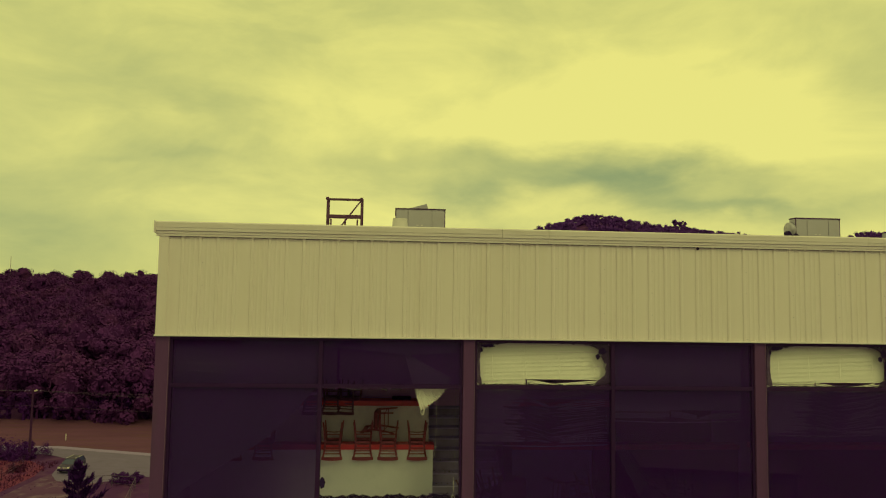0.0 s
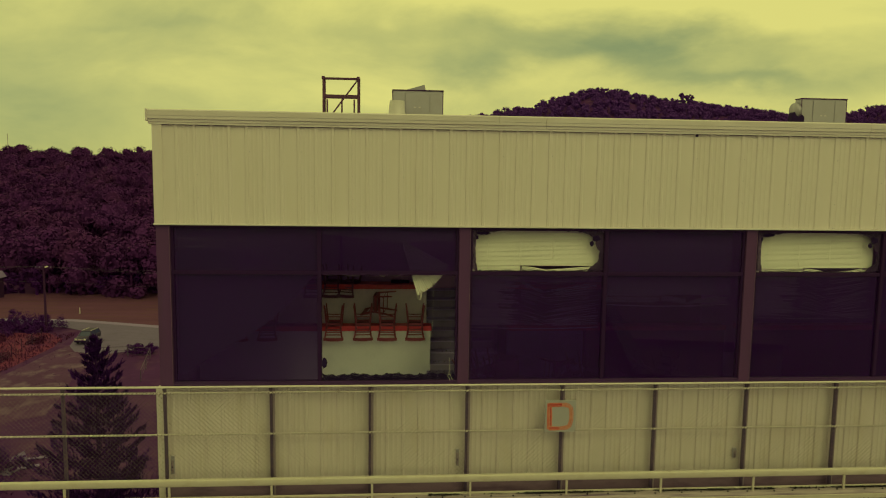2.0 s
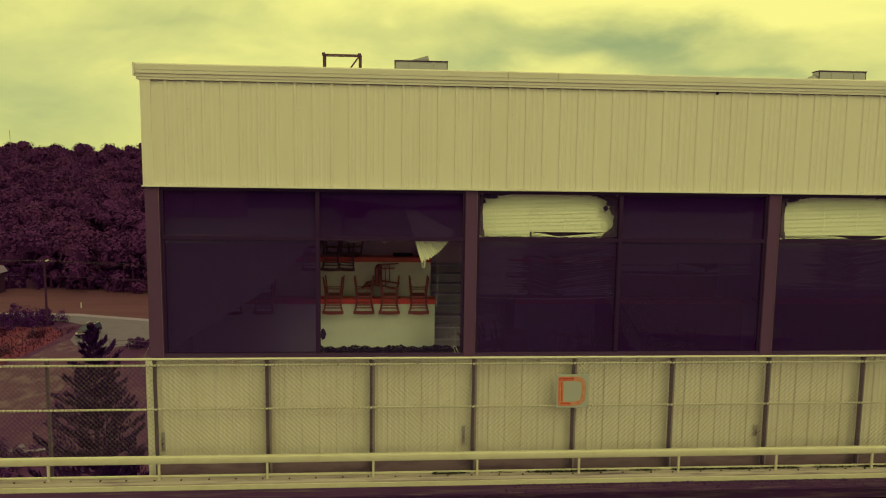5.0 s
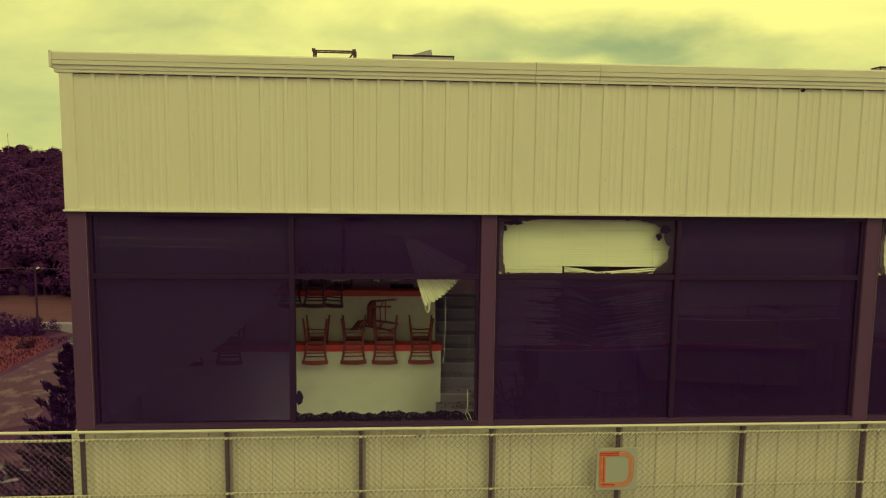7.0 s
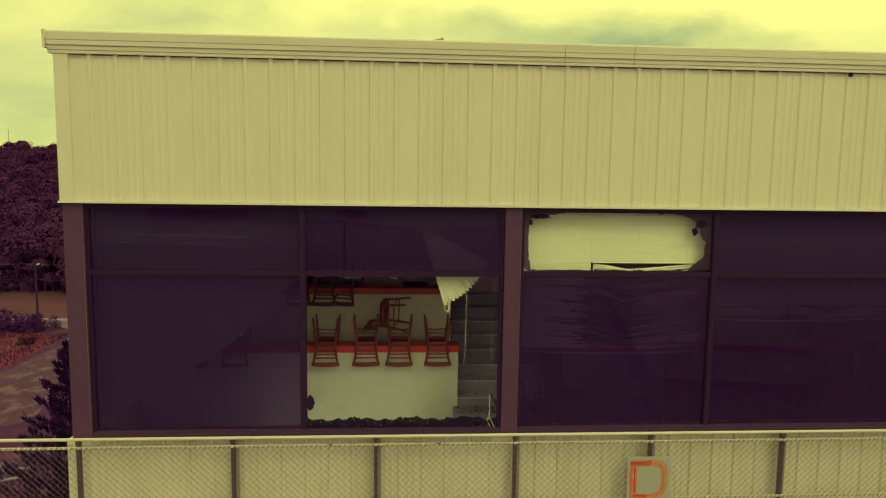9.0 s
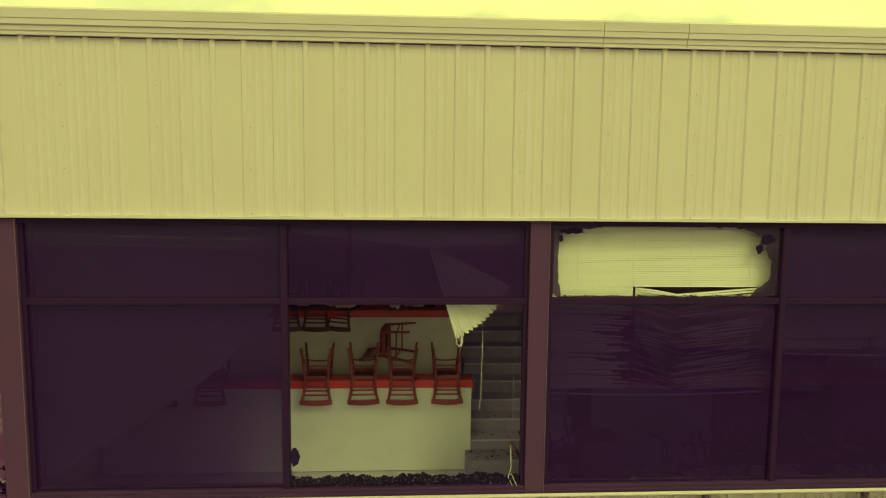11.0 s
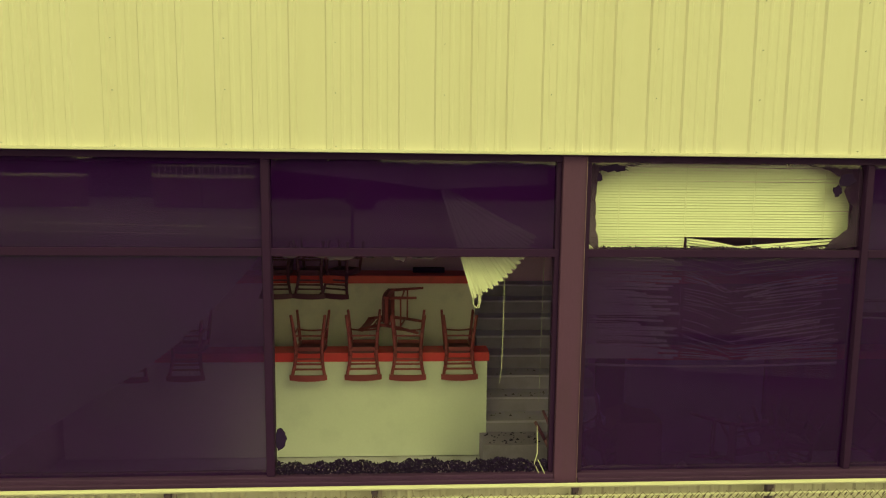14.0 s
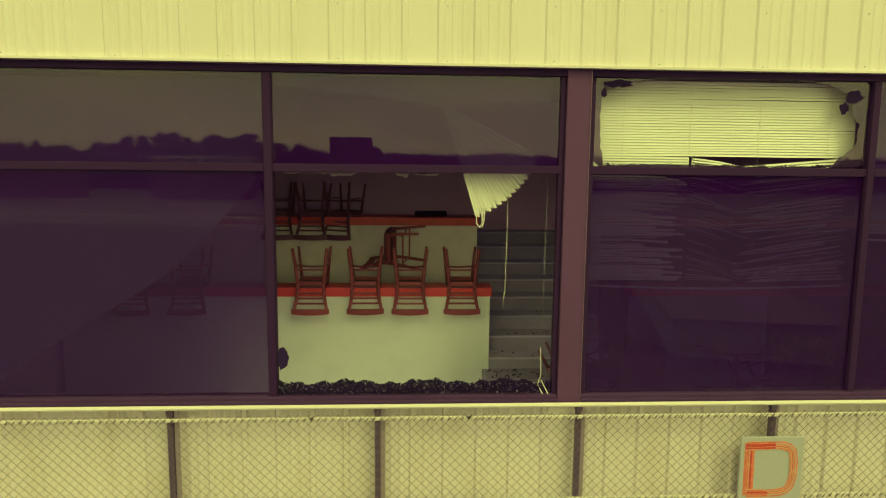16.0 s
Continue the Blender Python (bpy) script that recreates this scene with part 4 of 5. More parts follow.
# ---- chairs ----
def make_chair():
    """Wooden chair: posts drawn in at the seat and spread at foot and top, dished seat, three ladder slats, broad curved top rail."""
    c = tagged(new("chair"), "red brown wooden ladder back chair", "chair", "bar chairs")
    bm = B()
    ring = [(0.163 * math.copysign(abs(math.cos(a)) ** 0.55, math.cos(a)) * (1.06 - 0.06 * math.sin(a)), -0.005 + 0.195 * math.copysign(abs(math.sin(a)) ** 0.55, math.sin(a))) for a in (math.tau * i / 20 for i in range(20))]
    prism(bm, ring, 0.420, 0.446)
    bmesh.ops.bevel(bm, geom=[e for e in bm.edges if abs(e.verts[0].co.z - e.verts[1].co.z) < 1e-5], offset=0.007, segments=2, affect="EDGES", profile=0.5)
    part("seat", bm, M_SEAT, c, "", True)
    for s in (-1, 1):
        bm = B()
        knots = [(0.186, 0.225, 0.0), (0.160, 0.200, 0.20), (0.143, 0.185, 0.40), (0.143, 0.187, 0.47), (0.156, 0.212, 0.58), (0.186, 0.250, 0.722)]
        for i, (a, b) in enumerate(zip(knots, knots[1:])):
            tube(bm, (s * a[0], a[1], a[2]), (s * b[0], b[1], b[2]), (0.0165, 0.019, 0.021, 0.021, 0.019)[i], 8, (0.019, 0.021, 0.021, 0.019, 0.0165)[i])
        part("rear_leg", bm, M_CHAIR, c, "", True)
        bm = B()
        tube(bm, (s * 0.185, -0.205, 0.03), (s * 0.150, -0.165, 0.36), 0.0145, 8, 0.0195)
        tube(bm, (s * 0.150, -0.165, 0.36), (s * 0.147, -0.162, 0.425), 0.0195, 8, 0.017)
        part("front_leg", bm, M_CHAIR, c, "", True)
        part("side_stretcher", tube(B(), (s * 0.163, -0.180, 0.22), (s * 0.158, 0.198, 0.22), 0.010, 6), M_CHAIR, c)
        part("seat_rail", box(B(), s * 0.138 - 0.012, s * 0.138 + 0.012, -0.15, 0.17, 0.375, 0.418, 0.004), M_CHAIR, c)
    part("front_rail", box(B(), -0.125, 0.125, -0.165, -0.143, 0.375, 0.418, 0.004), M_CHAIR, c)
    part("rear_rail", box(B(), -0.125, 0.125, 0.165, 0.185, 0.375, 0.418, 0.004), M_CHAIR, c)
    part("stretcher", tube(B(), (-0.156, 0.198, 0.24), (0.156, 0.198, 0.24), 0.010, 6), M_CHAIR, c)
    bow = B()
    for i in range(6):
        u0, u1 = -1 + i / 3, -1 + (i + 1) / 3
        tube(bow, (0.160 * u0, -0.178 + 0.06 * (1 - u0 * u0), 0.255), (0.160 * u1, -0.178 + 0.06 * (1 - u1 * u1), 0.255), 0.010, 6)
    part("bowed_stretcher", bow, M_CHAIR, c, "bowed front stretcher", True)
    for z, w in ((0.505, 0.145), (0.560, 0.153), (0.615, 0.163)):
        y = 0.187 + (z - 0.47) * 0.205
        part("ladder_slat", box(B(), -w, w, y - 0.007, y + 0.007, z - 0.011, z + 0.011, 0.004), M_CHAIR, c)
    bm = B()
    w = 0.205
    for i in range(10):
        xa, xb = -w + 2 * w * i / 10, -w + 2 * w * (i + 1) / 10
        ya, yb = 0.252 + 0.025 * (1 - (xa / w) ** 2), 0.252 + 0.025 * (1 - (xb / w) ** 2)
        ha, hb = 0.724 + 0.010 * (1 - (xa / w) ** 2), 0.724 + 0.010 * (1 - (xb / w) ** 2)
        rows = [bm.verts.new(v) for v in ((xa, ya - 0.012, 0.668), (xb, yb - 0.012, 0.668), (xb, yb + 0.012, 0.668), (xa, ya + 0.012, 0.668), (xa, ya - 0.012, ha), (xb, yb - 0.012, hb), (xb, yb + 0.012, hb), (xa, ya + 0.012, ha))]
        for f in ((0, 1, 5, 4), (2, 3, 7, 6), (3, 2, 1, 0), (4, 5, 6, 7)) + (((0, 4, 7, 3),) if i == 0 else ()) + (((1, 2, 6, 5),) if i == 9 else ()):
            bm.faces.new([rows[q] for q in f])
    bmesh.ops.remove_doubles(bm, verts=bm.verts, dist=0.0005)
    bmesh.ops.recalc_face_normals(bm, faces=bm.faces)
    part("top_rail", bm, M_CHAIR, c, "curved top rail")
    return c


chair = make_chair()
def shade_chair(ob):
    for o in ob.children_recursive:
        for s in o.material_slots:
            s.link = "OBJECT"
            s.material = M_CHAIR_SHADED


flip = lambda x, y, z, turn: pose(x, y, z + 0.4465, 180, 0, turn)
chair.matrix_basis = flip(-1.066, 14.105, W1, 0)
chair["label"] = "red brown ladder back chair upturned on the lower counter"
for x, turn in ((-0.472, 2), (0.035, -1), (0.61, 0), (-2.41, 2), (-2.98, -3), (-3.56, 2)):
    copy_thing(chair, flip(x, 14.105 + 0.005 * turn, W1, turn))
for x, turn in ((-1.64, 3), (-1.20, -4), (-0.80, -24)):
    ob = copy_thing(chair, flip(x, 15.315, W2, turn))
    ob["label"] = "wooden chair in a shaded tone upturned on the upper counter"
    shade_chair(ob)
lying = Matrix(((0, 0, -1, 0), (1, 0, 0, 0), (0, -1, 0, 0), (0, 0, 0, 1)))
ob = copy_thing(chair, Matrix.Translation((0.20, 14.38, 19.19)) @ pose(0, 0, 0, 8, 2, -14) @ lying)
ob["label"] = "red brown chair lying sideways across upturned chairs"
ob = copy_thing(chair, pose(1.55, 13.15, 18.40, 180, -21, -20))
ob["label"] = "fallen wooden chair by the window post"
shade_chair(ob)
for x, y, z, rx, ry, rz in ((1.98, 13.25, 18.44, 180, -14, 25), (3.05, 13.3, 18.05, 90, 20, 60), (3.62, 13.3, 18.33, 150, 8, 30), (4.30, 13.35, 18.38, 180, 12, -15), (4.95, 13.3, 18.1, 100, 30, 10), (5.75, 13.4, 18.4, 180, -10, 40)):
    ob = copy_thing(chair, pose(x, y, z, rx, ry, rz))
    ob["label"] = "fallen wooden chair heaped behind the tinted pane"
    shade_chair(ob)
crate = empty("cardboard_box", "brown cardboard box among the fallen chairs", "box", at=(2.42, 13.30, 17.551))
part("body", box(B(), -0.24, 0.24, -0.2, 0.2, 0, 0.72, 0.008), M_BROWNBOX, crate)
part("flap", prism(B(), [(-0.24, 0.722), (-0.235, 0.727), (-0.02, 0.80), (-0.02, 0.792)], -0.2, 0.2, "y"), M_BROWNBOX, crate)
part("flap", prism(B(), [(0.24, 0.722), (0.02, 0.735), (0.02, 0.742), (0.24, 0.729)], -0.2, 0.2, "y"), M_BROWNBOX, crate)
tagged(part("paper_scrap", prism(B(), [(2.49, 18.152), (2.61, 18.152), (2.585, 18.19), (2.545, 18.215), (2.51, 18.18)], GY + 0.02, GY + 0.045, "y"), M_WORN), "crumpled pale scrap lying on the window sill", "debris")


rnd = random.Random(17)
dv, df = [], []
for i in range(70):
    if i < 45:
        x, y, z = rnd.uniform(0.9, 1.5), rnd.uniform(13.65, 13.97), 17.831
    else:
        x, k = rnd.uniform(0.98, 1.7), rnd.randrange(3)
        y, z = 14.03 + 0.3 * k + rnd.uniform(0, 0.24), 17.966 + 0.175 * k
    s = rnd.uniform(0.006, 0.02)
    b0 = len(dv)
    dv += [(x - s, y - s * 0.5, z), (x + s, y - s * 0.7, z), (x + s * 0.3, y + s, z), (x, y, z + s * 0.8)]
    df += [(b0, b0 + 1, b0 + 3), (b0 + 1, b0 + 2, b0 + 3), (b0 + 2, b0, b0 + 3), (b0, b0 + 2, b0 + 1)]
tagged(new("glass_crumbs", quads("glass_crumbs", dv, df, M_DARK)), "dark glass crumbs scattered over the lowest steps", "debris", kind="stuff")


# ---- blinds ----
def ribbon(bm, pts, width_vec):
    """A thin curved slat along the points."""
    w = Vector(width_vec)
    rows = []
    for p in pts:
        p = Vector(p)
        rows.append((bm.verts.new(p - w), bm.verts.new(p + Vector((0, 0, 0.0025))), bm.verts.new(p + w)))
    for a, b in zip(rows, rows[1:]):
        bm.faces.new((a[0], a[1], b[1], b[0]))
        bm.faces.new((a[1], a[2], b[2], b[1]))


BY = 12.43


def hung_blind(x0, x1, z_top, z_bot, sag_from, sag_x, seed, label, pitch=0.0238, paint=M_SLAT):
    """Closed slats above; below sag_from they hold on one side and hang broken, bunched and uneven on the other."""
    rnd = random.Random(seed)
    bl = empty("window_blind", label, "blind", "venetian blinds")
    part("headrail", box(B(), x0, x1, BY - 0.02, BY + 0.02, z_top - 0.03, z_top, 0.004), M_SLAT, bl)
    n = int((z_top - 0.04 - z_bot) / pitch)
    bunch, lift = 0.12, 0.10
    for i in range(n):
        z = z_top - 0.045 - pitch * i
        bm = B()
        if z > sag_from:
            jog = 0.006 * math.exp(-((i % 11) - 5) ** 2) * math.sin(i)
            ribbon(bm, [(x0 + (x1 - x0) * t, BY, z + 0.002 * math.sin(6 * t + i) + jog * (t > 0.4)) for t in (0, 0.25, 0.45, 0.55, 0.75, 1)], (0, -0.007, -0.0122))
        else:
            k = min(1.0, (sag_from - z) / 0.5)
            near = min(1.0, 0.15 + max(0.0, z - z_bot) / 0.35)
            if rnd.random() < 0.22:
                bunch, lift = rnd.uniform(0.03, 0.24), rnd.uniform(0.02, 0.22)
            dip = (0.05 + bunch) * near * (0.6 + 0.4 * k)
            xm, xr = sag_x + rnd.uniform(0.42, 0.60), x1 - rnd.choice((0.0, 0.05, 0.19))
            first = z > sag_from - 0.13
            if first:
                dip, xm, lift = 0.30 * (z - sag_from + 0.30), sag_x + 0.50, 0.0
            held = rnd.uniform(0.0085, 0.0110) if rnd.random() > 0.10 else 0.003
            tear = sag_x - 0.02 - (0.0 if first else (0.10 + 0.35 * k) * rnd.random() ** 1.5)
            ribbon(bm, [(x0, BY, z + rnd.uniform(-0.002, 0.002)), (x0 + (tear - x0) * 0.5, BY, z), (tear, BY, z - 0.003 - 0.02 * k * rnd.random())], (0, -0.008, -held))
            turn = 0.0085 if first else rnd.uniform(0.001, 0.0055)
            if first or rnd.random() > 0.25:
                reach = 1.0 if first else rnd.uniform(0.5, 1.0)
                ribbon(bm, [(sag_x + 0.01, BY + 0.012, z - 0.006), (sag_x + (xm - sag_x) * 0.5 * reach, BY + rnd.uniform(-0.02, 0.02), z - dip * 0.42 * reach), (sag_x + (xm - sag_x) * reach, BY + rnd.uniform(-0.03, 0.03), z - dip * reach)], (0, -0.009, -turn))
            if first or rnd.random() > 0.14:
                foot = z - dip * rnd.uniform(0.9 if first else 0.7, 1.05)
                top = z - lift * near * 0.25 + rnd.uniform(-0.01, 0.01)
                ribbon(bm, [(xm + rnd.uniform(-0.05, 0.2), BY + 0.01, foot), (xm + 0.42, BY + rnd.uniform(-0.02, 0.02), foot + (top - foot) * 0.45), (xr, BY, top)], (0, -0.008, -(0.006 if rnd.random() < 0.07 else turn)))
        part("slat", bm, paint, bl)
    for t in (0.12, 0.37, 0.63, 0.9):
        x = x0 + (x1 - x0) * t
        part("ladder_cord", tube(B(), (x, BY - 0.014, z_top - 0.03), (x, BY - 0.014, z_bot), 0.0012, 4), M_CORD, bl)
    bm = B()
    for i in range(8):
        u0, u1 = i / 8, (i + 1) / 8
        tube(bm, (x0 + (x1 - x0) * u0, BY, z_bot - 0.02 - 0.03 * math.sin(math.pi * u0)), (x0 + (x1 - x0) * u1, BY, z_bot - 0.02 - 0.03 * math.sin(math.pi * u1)), 0.011, 6)
    part("bottom_rail", bm, M_SLAT, bl, "", True)
    return bl


hung_blind(1.60, 4.01, 20.92, 19.12, 20.27, 2.52, 11, "cream venetian blind with sagging broken lower slats")
hung_blind(1.62 + BAY, 3.98 + BAY, 20.92, 19.3, 20.24, 2.62 + BAY, 12, "cream venetian blind hanging behind the smashed pane")
hung_blind(4.15, 6.55, 20.92, 19.55, 19.72, 5.2, 13, "venetian blind in a dimmed colour behind the tinted panes", 0.0238, M_SHEET)

# blind that came down: slats bent at one point and fanned out
fan = empty("fallen_blind", "cream venetian blind bent and fanned out over the transom", "blind", "venetian blinds")
AX, AZ = 0.315, 20.672
for i in range(44):
    t = i / 43
    ang = radians(-73 + 45.5 * t)
    length = 0.993 - 0.055 * t + 0.015 * math.sin(i * 2.1)
    kx, kz = AX + 0.02 * t, AZ + 0.015 * t
    dx, dz = math.cos(ang), math.sin(ang)
    ex, ez = kx + length * dx, kz + length * dz
    bm = B()
    yy = BY - 0.03 + 0.0027 * i
    mid_wave = 0.006 * math.sin(i * 1.7)
    ribbon(bm, [(-1.12, yy, AZ + 0.165 + 0.001 * i), (kx - 0.5, yy, AZ + 0.075 + 0.001 * i), (kx - 0.02, yy, kz + 0.010)], (0, 0.006, -0.011))
    ribbon(bm, [(kx, yy, kz), (kx + 0.5 * length * dx - mid_wave * dz, yy - 0.01, kz + 0.5 * length * dz + mid_wave * dx), (ex, yy, ez)], (-0.0105 * dz, 0.006 + 0.007 * math.sin(i * 2.7), 0.0105 * dx))
    part("slat", bm, M_SLAT, fan)
for i in range(13):
    u = i / 12
    bm = B()
    ribbon(bm, [(-1.12, BY - 0.045, 20.902 - 0.055 * u), (-0.4, BY - 0.045, 20.900 - 0.125 * u), (AX, BY - 0.045, 20.898 - 0.205 * u), (0.8, BY - 0.045, 20.898 - 0.180 * u + 0.004 * math.sin(i * 2.3)), (1.24, BY - 0.045, 20.90 - 0.165 * u)], (0, 0.006, -0.0118))
    part("slat", bm, M_SLAT, fan)
part("headrail", box(B(), -1.13, 1.26, BY - 0.02, BY + 0.02, 20.90, 20.925), M_SLAT, fan)
for dx in (0.0, 0.05):
    pts = [(0.60 + dx, BY - 0.03, 19.80 - dx), (0.605 + dx, BY - 0.03, 19.66), (0.635 + dx * 0.4, BY - 0.03, 19.625), (0.66 + dx * 0.2, BY - 0.03, 19.68), (0.655 + dx * 0.4, BY - 0.03, 19.80)]
    bm = B()
    for a, b in zip(pts, pts[1:]):
        tube(bm, a, b, 0.005, 6)
    part("bead_loop", bm, M_CORD, fan)
bm = B()
pts = [(0.895, 12.5, 20.15), (0.893, 12.5, 19.5), (0.885, 12.5, 19.05), (0.868, 12.5, 18.90)]
for a, b in zip(pts, pts[1:]):
    tube(bm, a, b, 0.0024, 6)
part("pull_cord", bm, M_CORD, fan)
part("tilt_wand", tube(B(), (1.235, 12.42, 20.1), (1.222, 12.42, 18.75), 0.0018, 6), M_SIGN, fan)
bm = B()
pts = [(1.20, GY + 0.06, 18.55), (1.205, GY + 0.04, 18.30), (1.17, GY + 0.0, 18.22), (1.22, GY - 0.05, 18.12), (1.27, GY - 0.05, 18.09), (1.26, GY - 0.05, 18.14), (1.20, GY, 18.26)]
for a, b in zip(pts, pts[1:]):
    tube(bm, a, b, 0.004, 6)
tagged(part("cord_tangle", bm, M_CORD), "tangled pale blind cord over the window sill", "cord")

# blind behind the first panes: whole above, slipped off its cords below so that its ends run slantwise
def slipped_blind():
    bl = empty("window_blind", "venetian blind in a dimmed colour slipped down slantwise behind the tinted pane", "blind", "venetian blinds")
    edge = [(-1.24 - 1.55 * t - 0.35 * t * t, 20.16 - 1.62 * t ** 0.82 + 0.02 * math.sin(9 * t)) for t in (i / 40 for i in range(41))]
    part("headrail", box(B(), -3.72, -1.22, BY + 0.01, BY + 0.05, 20.89, 20.92, 0.004), M_SHEET, bl)
    z, i = 20.87, 0
    while z > 18.20:
        x1 = -1.24
        if z < 20.16:
            x1 = next((a[0] + (b[0] - a[0]) * (a[1] - z) / max(1e-6, a[1] - b[1]) for a, b in zip(edge, edge[1:]) if b[1] <= z <= a[1]), -3.15 - (18.56 - z) * 1.4)
        bm = B()
        drop = 0.03 * max(0.0, (20.2 - z))
        ribbon(bm, [(-3.72, BY + 0.03, z + drop), ((x1 - 3.72) / 2, BY + 0.03 + 0.004 * math.sin(i * 1.7), z + drop * 0.4 + 0.002 * math.sin(i)), (x1, BY + 0.03, z)], (0, -0.005, -0.0125))
        part("slat", bm, M_SHEET, bl)
        z -= 0.0225
        i += 1
    return bl


slipped_blind()

# ---- roof things ----
ROOF = ZT - 0.10
def roof_unit(x, y, w, d, h, label):
    u = empty("rooftop_unit", label, "air handler", "rooftop units", at=(x, y, ROOF))
    part("curb", box(B(), 0.04, w - 0.04, 0.04, d - 0.04, 0.0, 0.25), M_UNIT, u)
    cab = part("cabinet", box(B(), 0, w, 0, d, 0.251, h, 0.01), M_UNIT, u)
    for a, b in ((0.02, w * 0.24), (w * 0.26, w * 0.72), (w * 0.74, w - 0.02)):
        dr = part("access_door", box(B(), a, b, -0.018, -0.002, 0.30, h - 0.05, 0.004), M_UNIT, cab)
        if b - a > w * 0.3:
            for q in (0.35, 0.55):
                part("latch", box(B(), a + (b - a) * q, a + (b - a) * q + 0.06, -0.026, -0.019, h * 0.66, h * 0.66 + 0.03), M_UNIT_L, dr)
    part("lid", box(B(), -0.012, w + 0.012, -0.022, d + 0.012, h + 0.001, h + 0.03, 0.004), M_BENCH, u)
    for e in (-0.004, w - 0.02):
        part("edge_strip", box(B(), e, e + 0.024, -0.012, -0.001, 0.26, h), M_BENCH, u)
    return u


u1 = roof_unit(0.10, 19.45, 1.42, 1.5, 1.38, "grey rooftop air handler with a lifted lid panel")
bm = prism(B(), [(0.38, 1.43), (0.90, 1.58), (0.93, 1.44)], 0.2, 0.9, "y")
part("lifted_panel", bm, M_UNIT, u1)
part("exhaust_hood", tube(B(), (0.12, -0.36, 0.0), (0.13, -0.36, 1.06), 0.30, 14, 0.20), M_UNIT_L, u1, "pale round exhaust hood", True)
u2 = roof_unit(12.30, 20.0, 1.42, 0.32, 1.47, "grey rooftop air handler with a round side fan")
part("fan_drum", tube(B(), (-0.13, 0.20, 1.14), (0.0, 0.20, 1.14), 0.22, 18, 0.24), M_UNIT, u2, "", True)
part("sloped_duct", prism(B(), [(-0.50, 0.0), (-0.03, 0.0), (-0.03, 0.92), (-0.10, 0.98), (-0.22, 0.90), (-0.34, 1.06), (-0.40, 1.02)], -0.25, -0.05, "y"), M_DARK, u2, "dark sloped duct")
roof_unit(15.68, 20.0, 1.30, 0.8, 1.16, "small pale rooftop air handler")

scaf = empty("scaffold_frame", "rusty steel scaffold frame standing on the roof", "scaffold", at=(-2.38, 25.2, ROOF))
for x in (0.0, 1.24):
    for y in (0.0, 0.30):
        st = part("standard", tube(B(), (x + y * 0.1, y, 0.02), (x + y * 0.1, y, 2.5), 0.032, 8), M_RUST, scaf)
        part("base_plate", box(B(), x - 0.08, x + 0.08, y - 0.08, y + 0.08, 0, 0.02), M_RUST, st)
        part("coupler", box(B(), x - 0.055, x + 0.055, y - 0.055, y + 0.055, 2.42, 2.52, 0.01), M_RUST, st)
    part("end_ledger", tube(B(), (x, 0, 1.66), (x, 0.3, 1.66), 0.025, 8), M_RUST, scaf)
for y in (0.0, 0.30):
    part("ledger", tube(B(), (0, y, 2.46), (1.24, y, 2.46), 0.024, 8), M_RUST, scaf)
    part("beam", box(B(), -0.02, 1.26, y - 0.02, y + 0.02, 1.77, 1.88, 0.008), M_RUST, scaf)
part("brace", tube(B(), (1.22, -0.04, 2.40), (0.25, -0.04, 1.10), 0.028, 8), M_RUST, scaf)
for x in (0.14, 0.66, 1.10):
    part("drop_bracket", box(B(), x - 0.028, x + 0.028, -0.03, 0.03, 1.25, 1.72, 0.008), M_RUST, scaf)

# ---- trees and plants ----
def leaf_cloud(rnd, centres, leaf, per, squash=0.8, loose=0.26, inner=0.76):
    """Small tilted leaf clumps scattered over lobes; returns vertices and faces."""
    vs, fs = [], []
    for (cx, cy, cz, r) in centres:
        for _ in range(per):
            u, v = rnd.uniform(-1, 1), rnd.uniform(0, math.tau)
            q = math.sqrt(1 - u * u)
            k = r * rnd.uniform(inner, 1.06)
            p = Vector((cx + k * q * math.cos(v), cy + k * q * math.sin(v), cz + k * u * squash))
            out = Vector((q * math.cos(v), q * math.sin(v), u + 0.35)) + Vector((rnd.gauss(0, loose), rnd.gauss(0, loose), rnd.gauss(0, loose)))
            e = (out.to_track_quat("Z", "Y").to_matrix()) @ Matrix.Rotation(rnd.uniform(0, 6.28), 3, "Z")
            s = leaf * rnd.uniform(0.5, 1.2)
            b0 = len(vs)
            for a, b, c in ((-1, -0.5, 0), (0.3, -0.8, 0.2), (1, 0.3, 0), (-0.3, 0.9, -0.15)):
                vs.append(tuple(p + e @ Vector((a * s, b * s, c * s))))
            fs.append((b0, b0 + 1, b0 + 2, b0 + 3))
    return vs, fs


